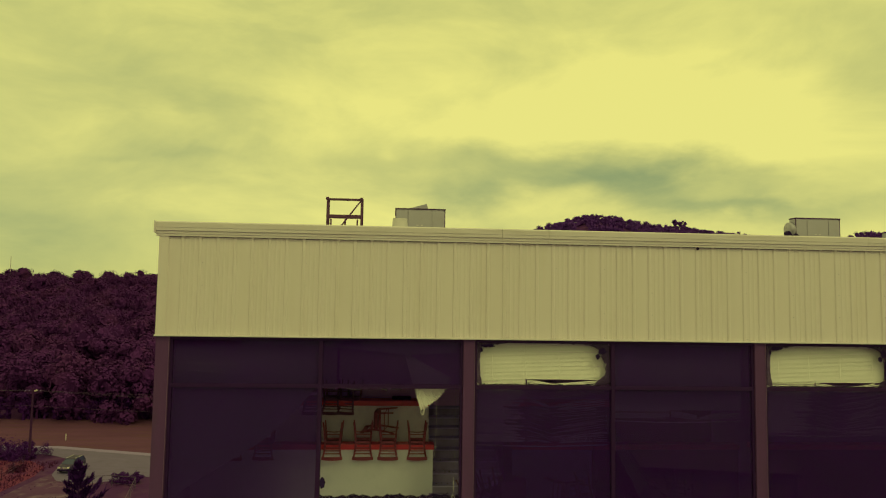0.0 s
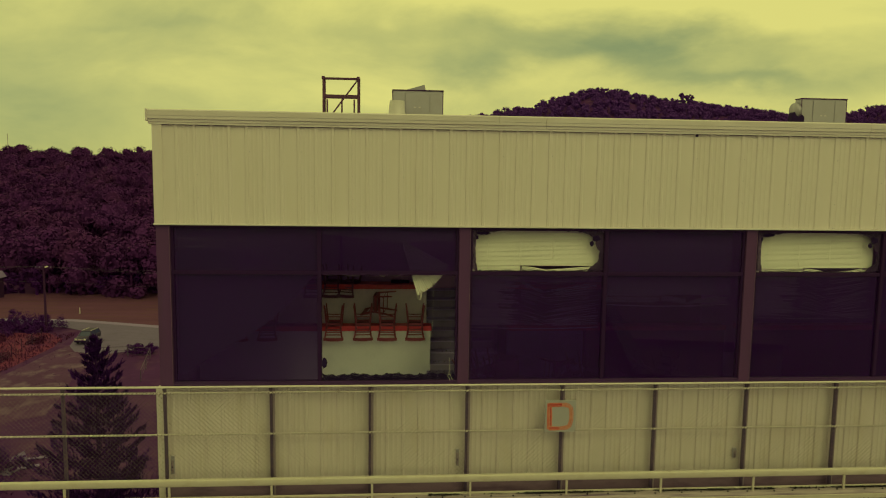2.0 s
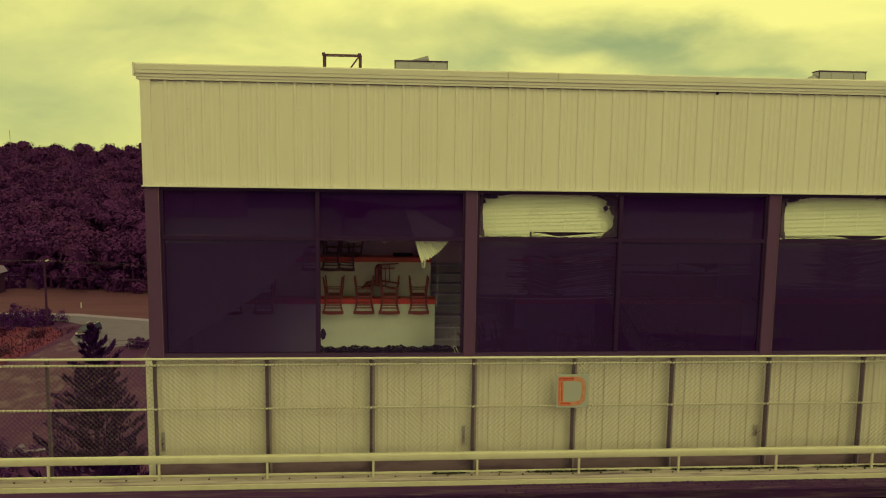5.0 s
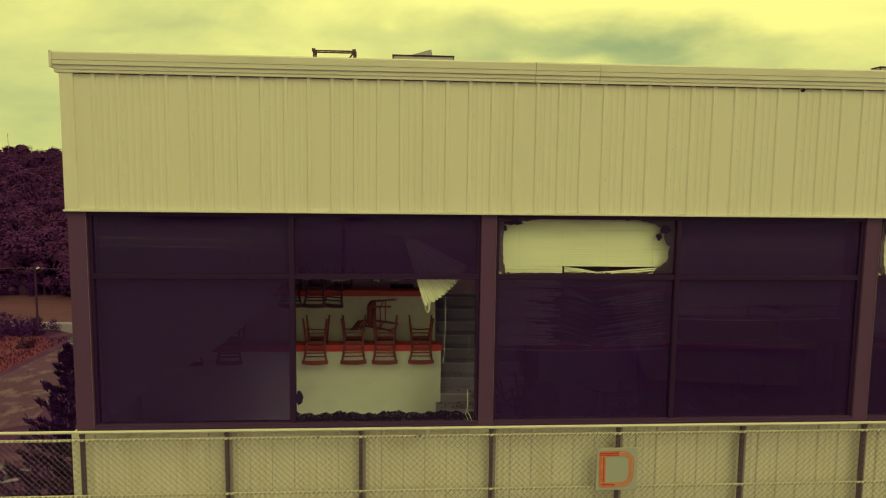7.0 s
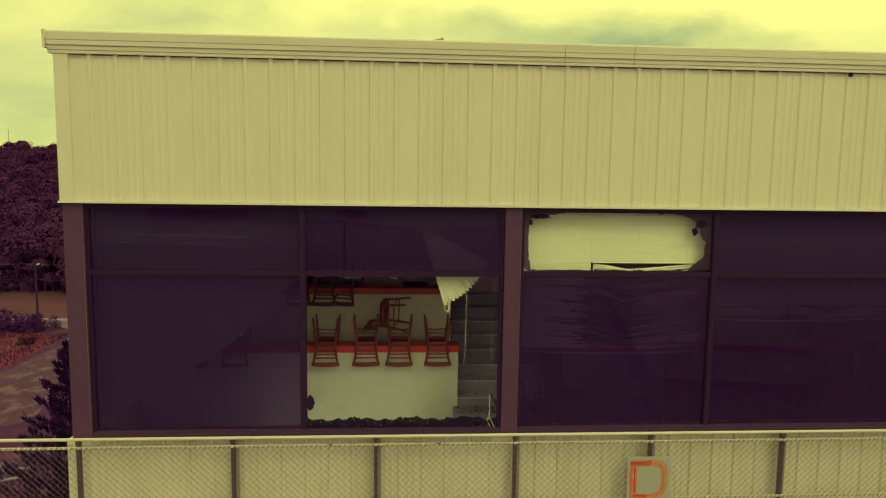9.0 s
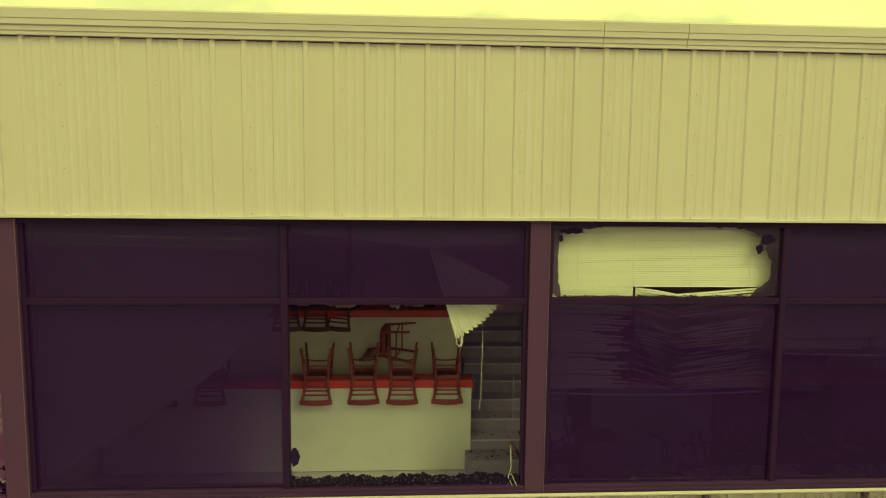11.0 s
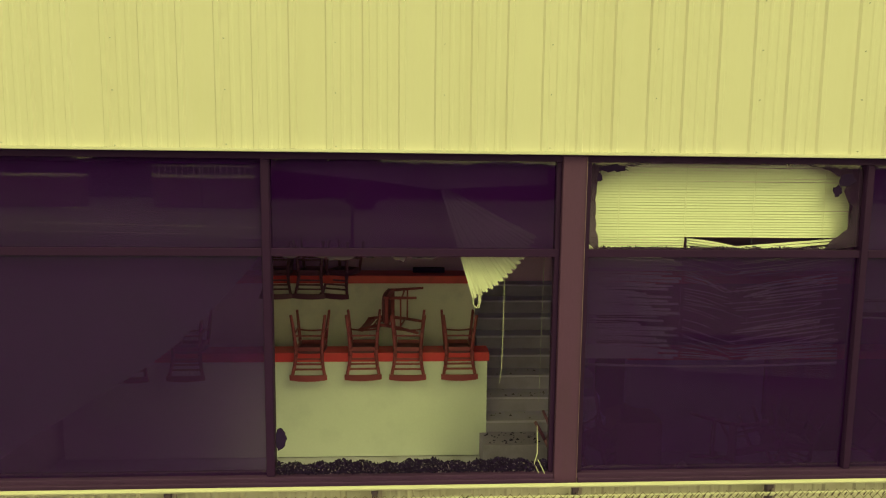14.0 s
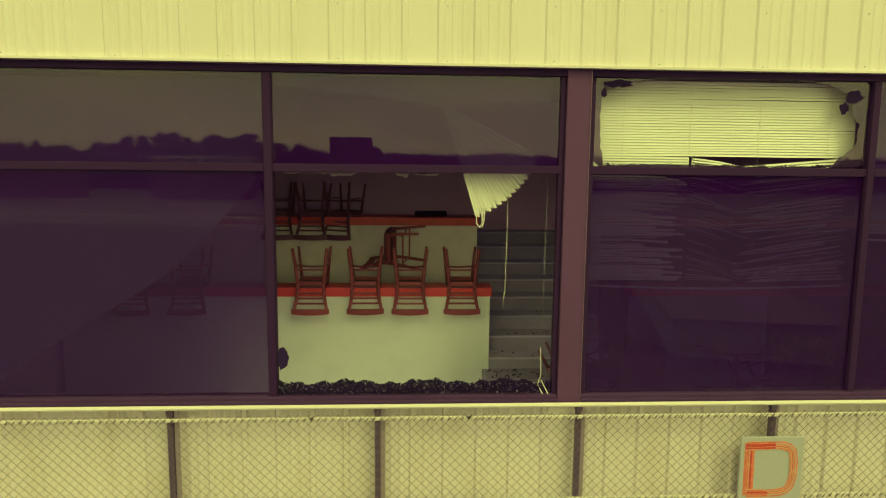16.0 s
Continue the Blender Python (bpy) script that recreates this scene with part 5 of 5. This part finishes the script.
def woods(name, spots, material, label, seed, leaf=0.55, per=16, lobes=7, height=(8, 13), wide=1.0, core=0.0, loose=0.26, inner=0.76):
    rnd = random.Random(seed)
    vs, fs = [], []
    for x, y in spots:
        g = ground_height(x, y)
        h = rnd.uniform(*height)
        r = h * rnd.uniform(0.24, 0.36) * wide
        cs = []
        for _ in range(lobes):
            a = rnd.uniform(0, math.tau)
            d = r * rnd.uniform(0.1, 0.8)
            cs.append((x + d * math.cos(a), y + d * math.sin(a), g + h * (0.04 + 0.88 * rnd.random() ** 0.8) - r * 0.1, r * rnd.uniform(0.35, 0.6)))
        for cx, cy, cz, cr in (cs if core else ()):
            for _ in range(9):
                b0, q = len(vs), cr * core * 0.75
                e = Euler((rnd.uniform(0, 6.28), rnd.uniform(0, 6.28), 0)).to_matrix()
                o = Vector((cx + rnd.uniform(-q, q) * 0.5, cy + rnd.uniform(-q, q) * 0.5, cz + rnd.uniform(-q, q) * 0.5))
                vs += [tuple(o + e @ Vector((q * rnd.uniform(0.5, 0.9) * math.cos(w), q * rnd.uniform(0.5, 0.9) * math.sin(w), 0))) for w in (0, 1.1, 2.2, 3.2, 4.3, 5.3)]
                fs.append(tuple(range(b0, b0 + 6)))
        v, f = leaf_cloud(rnd, cs, leaf, per, 0.8, loose, inner)
        b0 = len(vs)
        vs += v
        fs += [tuple(b0 + q for q in face) for face in f]
        b0 = len(vs)
        for z, w in ((g - 0.5, 0.22), (g + h * 0.6, 0.08)):
            vs += [(x - w, y - w, z), (x + w, y - w, z), (x + w, y + w, z), (x - w, y + w, z)]
        fs += [(b0 + i, b0 + (i + 1) % 4, b0 + 4 + (i + 1) % 4, b0 + 4 + i) for i in range(4)]
    return tagged(new(name, quads(name, vs, fs, material)), label, "woodland", kind="stuff")


rnd = random.Random(21)
near_spots, side_spots = [], []
y = 126.0
while y < 320:
    x = -60 - (y - 126) * 0.95
    while x < 30 - (y - 126) * 0.12:
        if x < -y * 0.18 + 4:
            (near_spots if -0.64 * y < x < -0.29 * y else side_spots).append((x + rnd.uniform(-2, 2), y + rnd.uniform(-2, 2)))
        x += rnd.uniform(3.2, 6.0) if y < 129 else rnd.uniform(4.5, 7.5)
    y += 5.0 + (y - 126) * 0.05
woods("hillside_woods", near_spots, M_LEAF, "dense dark autumn woods climbing a hillside", 31, 0.27, 170, 10, (9, 13.0), 1.35, 0.8, 0.13, 0.86)
edge = [(-100 + 1.15 * i + rnd.uniform(-0.6, 0.6), 125.6 + rnd.uniform(-0.8, 2.5)) for i in range(95)]
woods("woodland_edge", edge, M_THICKET, "dark undergrowth along the edge of the woods", 37, 0.16, 110, 6, (2.5, 5.5), 1.0, 0.0, 0.4, 0.35)
woods("hillside_woods", side_spots, M_LEAF, "dense dark autumn woods on the far side of the hill", 35, 0.5, 26, 8)
spots = []
for _ in range(2200):
    x, y = rnd.uniform(20, 460), rnd.uniform(405, 485)
    spots.append((x, y))
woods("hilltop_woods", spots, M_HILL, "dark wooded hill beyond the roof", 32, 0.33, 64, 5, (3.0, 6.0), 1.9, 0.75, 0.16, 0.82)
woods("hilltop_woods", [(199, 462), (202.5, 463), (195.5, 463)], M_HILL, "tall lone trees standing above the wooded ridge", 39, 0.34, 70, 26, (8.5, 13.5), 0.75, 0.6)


def cedar(x, y, h, r, seed):
    """Open conical tree: tiers of upswept limbs, each clothed in short sprays, with gaps between them."""
    rnd = random.Random(seed)
    t = empty("cedar_tree", "dark conical cedar tree with upswept branches", "tree", at=(x, y, 0))
    part("trunk", tube(B(), (0, 0, -0.2), (0, 0, h * 0.985), 0.28, 8, 0.025), M_TRUNK, t)
    vs, fs = [], []
    n = 92
    for i in range(n):
        k = i / n
        z = h * (0.05 + 0.92 * k)
        reach = (r * (1 - k) ** 0.92 + 0.18) * rnd.uniform(0.6, 1.12)
        a = i * 2.399 + rnd.uniform(-0.25, 0.25)
        flat = Vector((math.cos(a), math.sin(a), 0))
        spine = [Vector((0, 0, z)) + flat * reach * u + Vector((0, 0, reach * (0.10 * u + 0.42 * u * u))) for u in (0, 0.25, 0.5, 0.75, 1.0)]
        bm = B()
        for q, (p0, p1) in enumerate(zip(spine, spine[1:])):
            tube(bm, p0, p1, (0.05 * (1 - k) + 0.014) * (1 - 0.2 * q), 5, (0.05 * (1 - k) + 0.014) * (0.8 - 0.2 * q), False)
        part("limb", bm, M_TRUNK, t)
        for _ in range(int(70 + 190 * (1 - k))):
            u = rnd.uniform(0.16, 1.02) ** 0.8
            p = Vector((0, 0, z)) + flat * reach * u + Vector((0, 0, reach * (0.10 * u + 0.42 * u * u)))
            wide = 0.05 + 0.17 * reach * math.sin(math.pi * min(1.0, u)) * 0.6
            p += Vector((-flat.y, flat.x, 0)) * rnd.gauss(0, wide) + Vector((0, 0, rnd.gauss(0.03, 0.07)))
            sz = rnd.uniform(0.07, 0.17)
            e = Euler((rnd.uniform(-0.6, 0.6), -0.7 + rnd.uniform(-0.5, 0.5), a + rnd.uniform(-0.8, 0.8))).to_matrix()
            b0 = len(vs)
            for q in ((-0.3, -0.3, 0), (0.6, -0.35, 0.1), (2.0, 0, 0.5), (0.6, 0.35, 0.1), (-0.3, 0.3, 0)):
                vs.append(tuple(p + e @ (Vector(q) * sz)))
            fs.append((b0, b0 + 1, b0 + 2, b0 + 3, b0 + 4))
    cr = new("crown", quads("crown", vs, fs, M_CEDAR))
    cr.parent = t
    return t


cedar(-15.65, 37.0, 13.45, 4.8, 41)


def shrub(x, y, r, h, material, seed, name="shrub", label="low tangled roadside shrub"):
    rnd = random.Random(seed)
    cs = [(rnd.uniform(-r, r) * 1.0, rnd.uniform(-r, r) * 1.0, h * rnd.uniform(0.1, 0.85), r * rnd.uniform(0.2, 0.5)) for _ in range(13)]
    vs, fs = leaf_cloud(rnd, cs, 0.085, 75, 1.0, 0.45, 0.25)
    s = empty(name, label, "shrub", "roadside shrubs", at=(x, y, ground_height(x, y)))
    f = new("foliage", quads("foliage", vs, fs, material))
    f.parent = s
    st = B()
    for i in range(5):
        a = i * 1.3
        tube(st, (0, 0, -0.1), (r * 0.5 * math.cos(a), r * 0.5 * math.sin(a), h * 0.7), 0.04, 5, 0.012)
    part("stems", st, M_TRUNK, s)
    return s


rnd = random.Random(51)
for i in range(16):
    shrub(-43.5 - rnd.uniform(0, 18), 93 + rnd.uniform(0, 5.5), rnd.uniform(1.3, 2.4), rnd.uniform(0.8, 1.9), M_THICKET, 60 + i)
for x, y, r, h, sd in ((-52.2, 97.0, 1.5, 3.1, 121), (-54.6, 96.6, 1.2, 2.2, 122), (-47.6, 96.8, 0.9, 2.9, 123), (-49.5, 96.2, 1.3, 1.8, 124)):
    shrub(x, y, r, h, M_THICKET, sd, "shrub", "tall dark roadside thicket beside the road")
tv, tf = [], []
for i in range(5200):
    x, y = -42.2 - rnd.random() ** 1.2 * 28, 68 + rnd.random() * 26
    h, w, a = rnd.uniform(0.12, 0.5), rnd.uniform(0.03, 0.10), rnd.uniform(0, 3.14)
    lx, ly = rnd.uniform(-0.3, 0.3), rnd.uniform(-0.3, 0.3)
    b0 = len(tv)
    tv += [(x - w * math.cos(a), y - w * math.sin(a), 0), (x + w * math.cos(a), y + w * math.sin(a), 0), (x + lx, y + ly, h)]
    tf.append((b0, b0 + 1, b0 + 2))
tagged(new("brush_grass", quads("brush_grass", tv, tf, M_SHRUB)), "tall rusty dry brush grass", "grass", kind="stuff")
dv, df = [], []
for i in range(4200):
    x, y = -58 + 40 * rnd.random(), 38 + 56 * rnd.random()
    if (x + 46) * 0.55 + (y - 92) > 0 or noise.noise((x * 0.16, y * 0.16, 2.0)) < 0.02:
        continue
    h, w, a = rnd.uniform(0.06, 0.18), rnd.uniform(0.03, 0.07), rnd.uniform(0, 3.14)
    b0 = len(dv)
    dv += [(x - w * math.cos(a), y - w * math.sin(a), 0), (x + w * math.cos(a), y + w * math.sin(a), 0), (x + rnd.uniform(-0.2, 0.2), y + rnd.uniform(-0.2, 0.2), h)]
    df.append((b0, b0 + 1, b0 + 2))
tagged(new("dry_tufts", quads("dry_tufts", dv, df, M_GRASS)), "brown dry grass tufts on the dirt", "grass", kind="stuff")
for i in range(7):
    shrub(-44.5 - rnd.uniform(0, 8), 80 + rnd.uniform(0, 10), rnd.uniform(0.9, 1.4), rnd.uniform(0.6, 1.1), M_SHRUB, 80 + i, "shrub", "rusty red low shrub on dry ground")
for i in range(5):
    shrub(-29.0 - rnd.uniform(0, 2.6), 84 + rnd.uniform(-1, 1.5), rnd.uniform(0.6, 1.1), rnd.uniform(0.7, 1.3), M_THICKET, 100 + i, "shrub", "dark low shrub by the wire fence")
for i in range(5):
    shrub(-23 - rnd.uniform(0, 6), 46 + rnd.uniform(-5, 7), rnd.uniform(1.0, 1.8), rnd.uniform(1.0, 2.2), M_THICKET, 110 + i, "shrub", "dark shrub beside the dirt track")

for x, y, a in ((-26.7, 50.8, 24), (-26.7, 52.5, 18)):
    bd = tagged(part("board", box(B(), -0.75, 0.75, -0.2, 0.2, 0.0, 0.07, 0.01), M_KERB), "pale weathered board lying on the dirt", "board", "boards on the dirt")
    bd.matrix_basis = pose(x, y, 0.05, 0, 0, a)
flat_patch("concrete_pad", [(-29.4, 50.2), (-28.6, 54.0), (-26.9, 51.6), (-27.3, 49.3)], 0.04, M_ROAD, "small grey concrete pad in the dirt", "pad")

# ---- utility pole and wires ----
pole = empty("utility_pole", "dark wooden utility pole with a cross arm", "utility pole", at=(-46.95, 95.6, -0.45))
part("shaft", tube(B(), (0, 0, -0.3), (0, 0, 9.7), 0.17, 10, 0.12), M_POLE, pole)
part("cross_arm", box(B(), -1.1, 1.1, -0.06, 0.06, 9.15, 9.3), M_POLE, pole)
part("brace", tube(B(), (-0.7, -0.08, 9.15), (0, -0.12, 8.5), 0.03, 6), M_POLE, pole)
part("brace", tube(B(), (0.7, -0.08, 9.15), (0, -0.12, 8.5), 0.03, 6), M_POLE, pole)
for x in (-1.0, -0.5, 0.35, 0.95):
    part("insulator", tube(B(), (x, 0, 9.3), (x, 0, 9.5), 0.05, 8, 0.035), M_KERB, pole)
part("transformer", tube(B(), (0.3, -0.2, 9.35), (0.62, -0.2, 9.5), 0.10, 8), M_RAIL, pole)
for i, (za, zb, ye) in enumerate(((9.05, 7.8, 94), (8.95, 7.2, 96), (7.0, 5.9, 95), (9.0, 8.5, 97))):
    for sgn, xe in ((1, 8), (-1, -130)):
        bm = B()
        pts = []
        for q in range(13):
            t = q / 12
            x = -47.2 + (xe + 47.2) * t
            pts.append((x, 95.6 + (ye - 95.6) * t, za + (zb - za) * t * (1 if sgn > 0 else -0.3) - 2.2 * t * (1 - t)))
        for a, b in zip(pts, pts[1:]):
            tube(bm, a, b, 0.009, 4)
        tagged(part("power_line", bm, M_POST), "thin overhead power line", "cable", "power lines")

tagged(part("marker_post", box(B(), -48.05, -47.92, 108.0, 108.13, 0, 0.95, 0.03), M_PALE), "small white marker post in the field", "post")


# ---- parked car ----
def make_car():
    c = empty("car", "dark parked utility car with pale headlights", "car")
    lower = [(-2.25, 0.40), (-2.28, 0.82), (-2.12, 0.98), (-1.15, 1.07), (2.17, 1.07), (2.22, 0.6), (2.15, 0.40)]
    bm = prism(B(), lower, -0.88, 0.88, "y")
    bmesh.ops.bevel(bm, geom=list(bm.edges), offset=0.06, segments=2, affect="EDGES", profile=0.5)
    body = part("body", bm, M_CAR, c, "", True)
    bm = B()
    lo = [bm.verts.new(p) for p in ((-1.2, -0.84, 1.06), (2.12, -0.84, 1.06), (2.12, 0.84, 1.06), (-1.2, 0.84, 1.06))]
    hi = [bm.verts.new(p) for p in ((-0.5, -0.68, 1.62), (1.75, -0.68, 1.64), (1.75, 0.68, 1.64), (-0.5, 0.68, 1.62))]
    bm.faces.new(hi)
    bm.faces.new(lo)
    for i in range(4):
        bm.faces.new((lo[i], lo[(i + 1) % 4], hi[(i + 1) % 4], hi[i]))
    bmesh.ops.recalc_face_normals(bm, faces=bm.faces)
    part("cabin_glass", bm, M_CARGLASS, c)
    part("roof", box(B(), -0.52, 1.78, -0.70, 0.70, 1.625, 1.69, 0.025), M_CAR, c, "", True)
    for s in (-1, 1):
        for x, xt in ((-1.18, -0.5), (0.55, 0.55), (2.05, 1.72)):
            part("pillar", tube(B(), (x, s * 0.845, 1.06), (xt, s * 0.69, 1.64), 0.045, 6), M_CAR, c)
        part("headlight", box(B(), -2.31, -2.22, s * 0.66 - 0.17, s * 0.66 + 0.17, 0.68, 0.92, 0.03), M_PALE, c, "pale clear headlight")
        # sheen along the roof edges, modelled as pale bars
        part("roof_rail", tube(B(), (-0.40, s * 0.66, 1.73), (1.65, s * 0.66, 1.73), 0.03, 6), M_PALE, c, "pale bar for the sheen along the roof edge")
        part("mirror", box(B(), -0.95, -0.8, s * 0.98 - 0.09, s * 0.98 + 0.09, 1.05, 1.2, 0.03), M_CAR, c)
        for x in (-1.4, 1.35):
            w = part("wheel", tube(B(), (x, s * 0.72, 0.36), (x, s * 0.92, 0.36), 0.36, 18), M_TYRE, c)
            part("rim", tube(B(), (x, s * 0.90, 0.36), (x, s * 0.935, 0.36), 0.22, 12), M_CHROME, w)
    part("grille", box(B(), -2.30, -2.24, -0.45, 0.45, 0.62, 0.85, 0.02), M_CHROME, c)
    part("bumper", box(B(), -2.36, -2.2, -0.86, 0.86, 0.38, 0.58, 0.04), M_DARK, c)
    return c


car = make_car()
car.matrix_basis = pose(-39.0, 89.9, 0.06, 0, 0, 86) @ Matrix.Scale(0.86, 4)


# ---- far wire fence, shed ----
farf = empty("wire_fence", "low grey wire fence beside the road", "fence")
pts = [(-35.2, 82.0), (-33.3, 82.2), (-31.3, 82.5), (-28.4, 81.6), (-27.3, 77.0), (-26.2, 72.3)]
for i, (x, y) in enumerate(pts):
    part("post", tube(B(), (x, y, 0), (x, y, 1.25), 0.05, 6), M_POST, farf)
for a, b in zip(pts, pts[1:]):
    for z, r in ((0.35, 0.012), (0.75, 0.012), (1.2, 0.03)):
        part("wire", tube(B(), (*a, z), (*b, z), r, 5), M_POST, farf)
brushf = empty("wire_fence", "low rusty wire fence round the brush", "fence")
pts = [(-44.0, 79.0), (-44.3, 82.0), (-44.7, 85.0), (-45.0, 88.0), (-45.3, 91.0)]
for x, y in pts:
    part("post", tube(B(), (x, y, 0), (x, y, 1.6), 0.045, 6), M_POLE, brushf)
for a, b in zip(pts, pts[1:]):
    for z in (0.3, 0.6, 0.9, 1.2, 1.5):
        part("wire", tube(B(), (*a, z), (*b, z), 0.010, 4), M_POST, brushf)
shed = empty("shed", "small pale roofed shed at the edge of the woods", "shed", at=(-69.6, 121, 0.0))
part("wall", box(B(), -2.5, 2.5, -1.8, 1.8, 0, 3.5), M_POLE, shed)
part("roof", prism(B(), [(-2.9, 3.51), (2.9, 3.51), (2.2, 4.5), (-2.2, 4.5)], -2.2, 2.2, "y"), M_KERB, shed)
part("door", box(B(), -0.5, 0.5, -1.86, -1.81, 0, 2.0), M_DARK, shed)

# ---- race ground behind the camera, seen mirrored in the panes ----
def band(name, y_mid, width, bend, z, material, label, category, x0=-420, x1=480):
    vs, fs = [], []
    n = 60
    for i in range(n + 1):
        x = x0 + (x1 - x0) * i / n
        y = y_mid - bend * ((x - 120) / 300) ** 2
        vs += [(x, y, z), (x, y - width, z)]
    fs = [(2 * i, 2 * i + 1, 2 * i + 3, 2 * i + 2) for i in range(n)]
    return tagged(new(name, quads(name, vs, fs, material)), label, category, kind="structure")


flat_patch("infield", [(-500, -20), (500, -20), (500, -420), (-500, -420)], 0.02, M_TRACK, "dark worn infield of the race ground", "infield")
band("race_track", -172, 62, 45, 0.05, M_ROAD, "wide grey asphalt race track", "track")
# left half brightened, right half dimmed, to set the lines' strength in the mirroring panes
for a, b, paint, line_tone in ((-420, -48, M_PALE, "brightened"), (-48, 480, M_KERB, "dimmed")):
    band("track_line", -221, 2.4, 90, 0.08, paint, line_tone + " outer edge line of the track", "line", a, b)
    band("track_line_inner", -190, 3.4, 42, 0.11, paint, line_tone + " painted line along the track", "line", a, b)
    band("track_line_near", -170, 2.2, 34, 0.08, paint, line_tone + " inner edge line of the track", "line", a, b)
for x, w in ((-190, 44), (-114, 21), (-92, 22)):
    st = empty("far_stand", "low pale open stand across the track", "stand", "far stands", at=(x, -300, 0))
    part("bank", box(B(), 0, w, -8, 0, 0, 13.6), M_FIELD, st)
    part("base", box(B(), 0, w, -8, 0, 13.61, 14.9), M_RAIL, st)
    if w < 40:
        part("roof", box(B(), 0, w, -8.5, 0.5, 18.6, 19.2), M_PALE, st)
    for q in range(9 if w < 40 else 0):
        part("column", box(B(), q * (w - 0.5) / 8, q * (w - 0.5) / 8 + 0.5, -0.5, 0, 14.91, 18.59), M_PALE, st)
sb = empty("scoreboard", "tall dark scoreboard on a steel column", "scoreboard", at=(-10, -120, 0))
part("panel", box(B(), -5.0, 3.4, -0.6, 0.6, 18.5, 23.85, 0.05), M_DARK, sb)
part("column", box(B(), -1.0, -0.4, -0.3, 0.3, 0, 18.49), M_ROAD, sb)
for z in (19.4, 20.5, 21.6, 22.7):
    part("row", box(B(), -4.4, 2.8, 0.605, 0.63, z, z + 0.5), M_BRONZE, sb)
tall = [(rnd.uniform(-420, -55), -380 - rnd.uniform(0, 50)) for _ in range(300)]
low = [(rnd.uniform(-60, 420), -380 - rnd.uniform(0, 60)) for _ in range(360)]
woods("far_woods", tall, M_FARLEAF, "dark tree line beyond the race ground", 33, 0.5, 90, 8, (22, 29), 1.2, 0.6)
woods("far_woods", low, M_FARLEAF, "dark low tree line beyond the race ground", 34, 0.5, 70, 9, (21, 23.5), 1.2, 0.7)
woods("far_woods", [(-164, -400), (-140, -400), (-133, -402), (-114, -400), (-107, -401), (-94, -400)], M_FARLEAF, "tall round crowned trees above the far tree line", 36, 0.5, 110, 40, (32, 36), 0.95, 0.7)
woods("far_woods", [(-23, -300), (-18.5, -302), (-14.5, -303)], M_FARLEAF, "dark trees beside the scoreboard", 38, 0.4, 110, 24, (23.5, 26.5), 0.6, 0.7)
# flat roofed pit building in the infield
pit = empty("pit_building", "long low pit building with a grey flat roof", "building", at=(27, -49, 0))
turn = math.atan2(3.5, 16)
pit.rotation_euler = (0, 0, turn)
part("wall", box(B(), 0.4, 16.0, -45.6, -0.4, 0, 3.8), M_SIDING, pit)
part("roof", box(B(), 0, 16.4, -46, 0, 3.81, 4.15, 0.05), M_ROAD, pit, "grey flat roof")
part("fascia_board", box(B(), -0.03, 16.43, 0.005, 0.06, 3.85, 4.2), M_KERB, pit)
for i in range(5):
    dr = part("garage_door", box(B(), 0.9 + 3.05 * i, 3.3 + 3.05 * i, -0.395, -0.33, 0.05, 2.9), M_UNIT, pit)
    for z in (0.7, 1.3, 1.9, 2.5):
        part("door_rib", box(B(), 0.92 + 3.05 * i, 3.28 + 3.05 * i, -0.328, -0.30, z, z + 0.06), M_POST, dr)
shelter = empty("shelter", "small open shelter with a pale roof", "shelter", at=(-36, -146, 0))
part("roof", box(B(), -3.2, 3.2, -2, 2, 2.7, 3.1, 0.05), M_KERB, shelter)
for x in (-2.9, -1.0, 1.0, 2.9):
    part("post", box(B(), x - 0.18, x + 0.18, 1.5, 1.8, 0, 2.69), M_KERB, shelter)
tower = empty("radio_mast", "thin pale radio mast beyond the trees", "mast", at=(-249, -640, 0))
part("shaft", tube(B(), (0, 0, 0), (0, 0, 66), 0.45, 6, 0.3), M_PALE, tower)
mast2 = empty("radio_mast", "thin pale radio mast on the wooded skyline", "mast", at=(-169, 318, 19.5))
part("shaft", tube(B(), (0, 0, 0), (0, 0, 18.5), 0.22, 6, 0.12), M_PALE, mast2)
